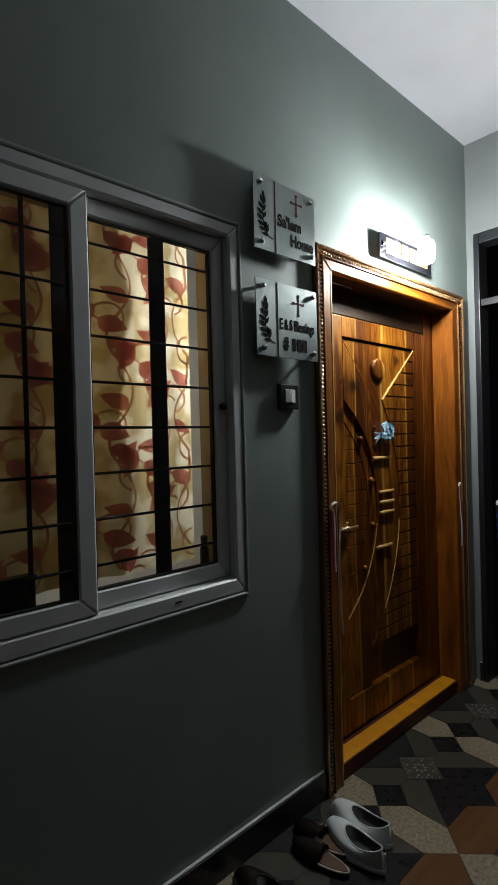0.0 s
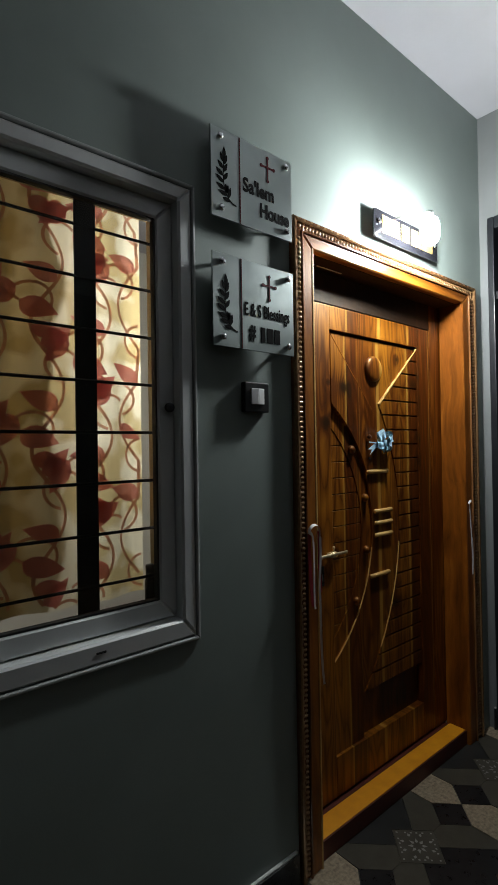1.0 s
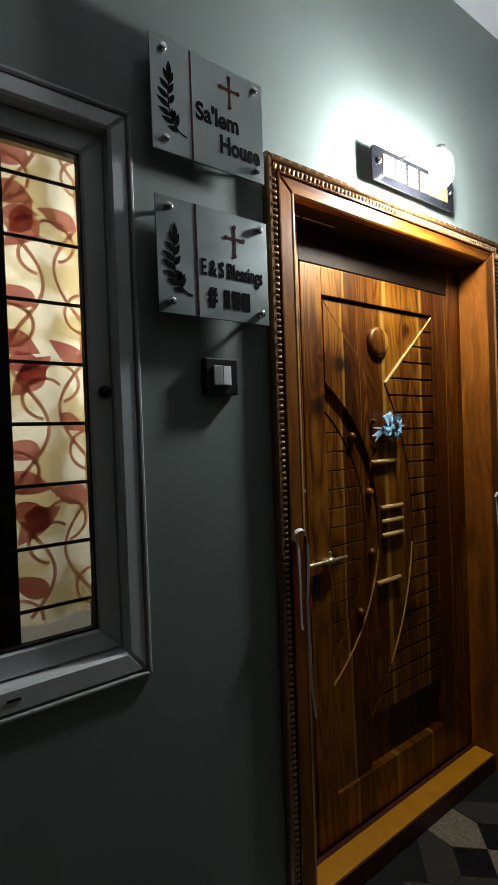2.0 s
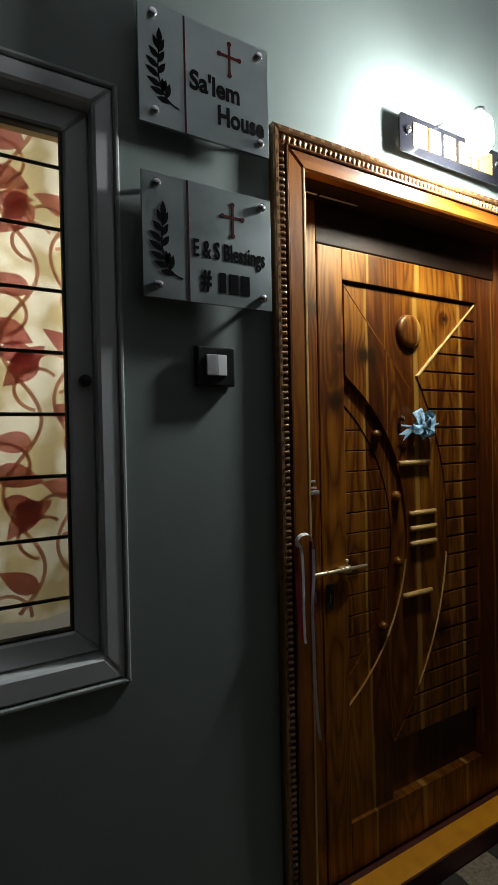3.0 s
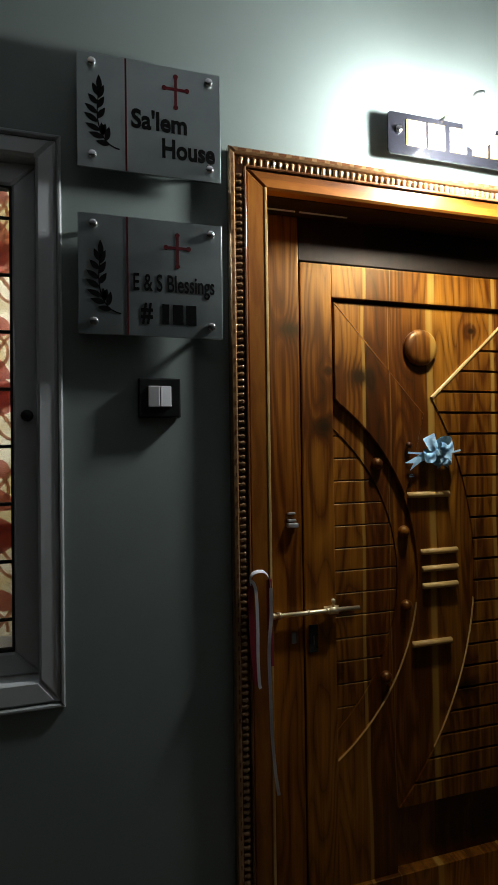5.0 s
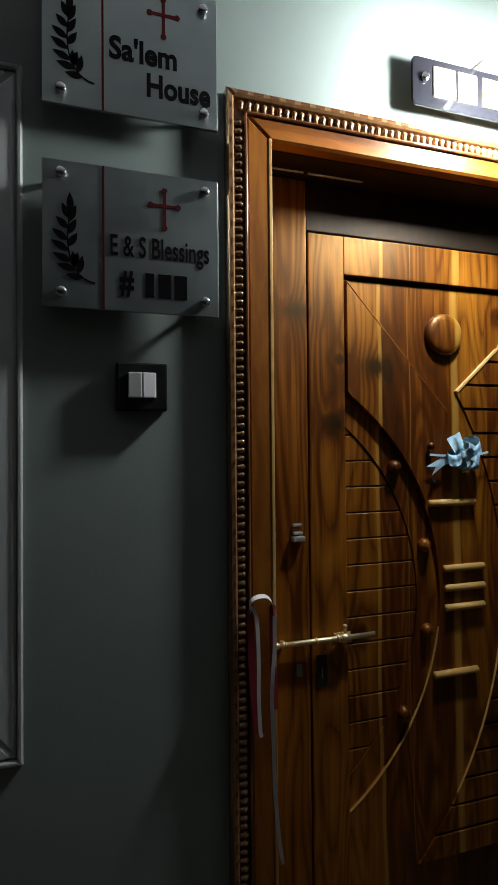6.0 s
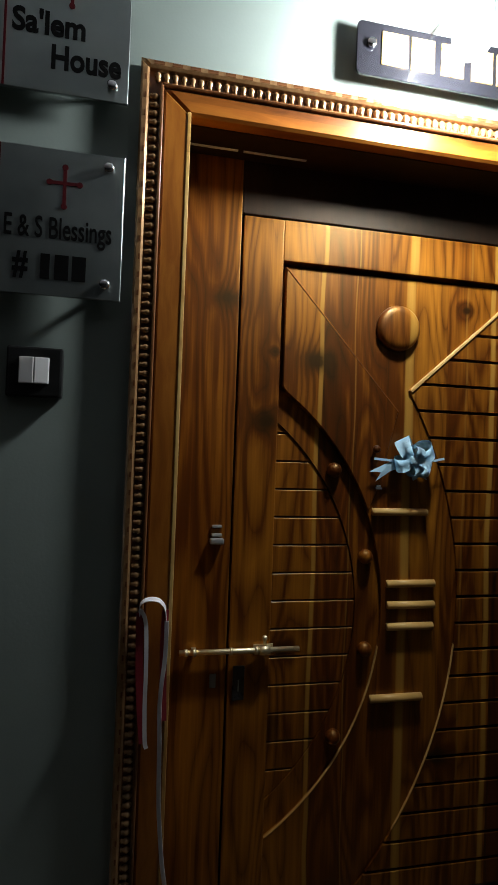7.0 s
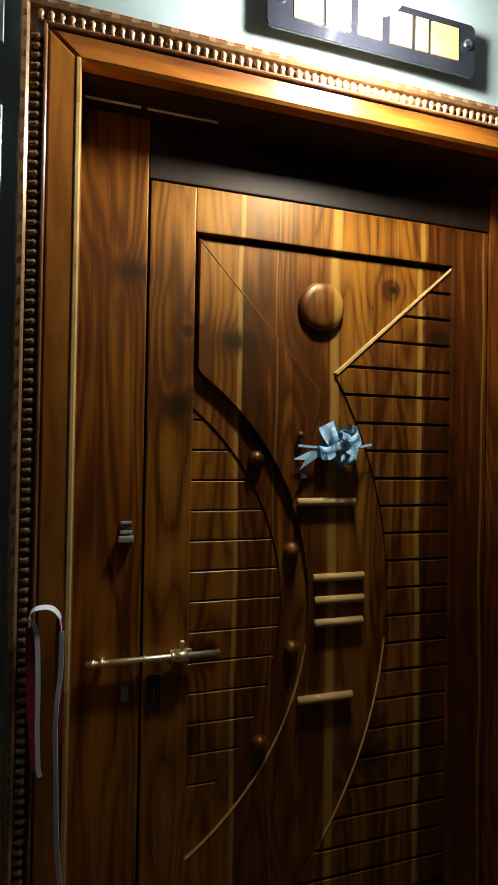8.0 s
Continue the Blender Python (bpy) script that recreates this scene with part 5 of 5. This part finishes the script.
def piece_mesh(key, cut):
    if (key, cut) not in shared:
        bm = tile_mesh(BASE[key][1], cut)
        me = None
        if bm.faces:
            bmesh.ops.recalc_face_normals(bm, faces=bm.faces[:])
            me = bpy.data.meshes.new("tile")
            bm.to_mesh(me)
            me.materials.append(BASE[key][0])
        bm.free()
        shared[key, cut] = me
    return shared[key, cut]


petal = bmesh.new()
for k in range(8):
    a = math.pi * k / 4
    for L, r in ((0.034, 0.014), (0.062, 0.046)):
        c = Vector((math.cos(a + (0.39 if r > 0.02 else 0)), math.sin(a + (0.39 if r > 0.02 else 0)), 0))
        sd = Vector((-c.y, c.x, 0))
        pts = [c * r, c * (r + 0.006) + sd * 0.006, c * L, c * (r + 0.006) - sd * 0.006]
        petal.faces.new([petal.verts.new((p.x, p.y, 0.0006)) for p in pts])
for k in range(20):
    a = 2 * math.pi * k / 20
    q = 0.086 / (abs(math.cos(a)) + abs(math.sin(a)))
    petal.faces.new([petal.verts.new((q * math.cos(a) + 0.0045 * math.cos(b), q * math.sin(a) + 0.0045 * math.sin(b), 0.0006)) for b in (0, 1.57, 3.14, 4.71)])
petal_me = bpy.data.meshes.new("flower_print")
petal.to_mesh(petal_me)
petal.free()
petal_me.materials.append(T_WHITE)

far_parts = {}
for i in range(-8, 4):
    for j in range(-6, 1):
        cx, cy = TX + T * i, TY + T * j
        near = -2 <= i <= 1 and j >= -1
        for key in BASE:
            if i == 3 and cx > 4.0:
                continue
            cut = WY - 0.001 - TY if j == 0 else None
            me = piece_mesh(key, cut)
            if me is None:
                continue
            if near:
                o = part("tile", me, None, floor)
                o.matrix_basis = Matrix.Translation((cx, cy, 0))
                if key == "motif":
                    q = part("flower_print", petal_me, None, o, "pale flower print")
                    q.matrix_parent_inverse = Matrix()
            else:
                far_parts.setdefault(BASE[key][0].name, []).append((me, cx, cy))
for nm, items in far_parts.items():
    verts, faces = [], []
    for me, cx, cy in items:
        k = len(verts)
        verts += [(v.co.x + cx, v.co.y + cy, v.co.z) for v in me.vertices]
        faces += [[k + a for a in p.vertices] for p in me.polygons]
    me = bpy.data.meshes.new("far_tiles")
    me.from_pydata(verts, [], faces)
    me.materials.append(bpy.data.materials[nm])
    tagged(part("far_tiles", me, None, floor), kind="stuff")
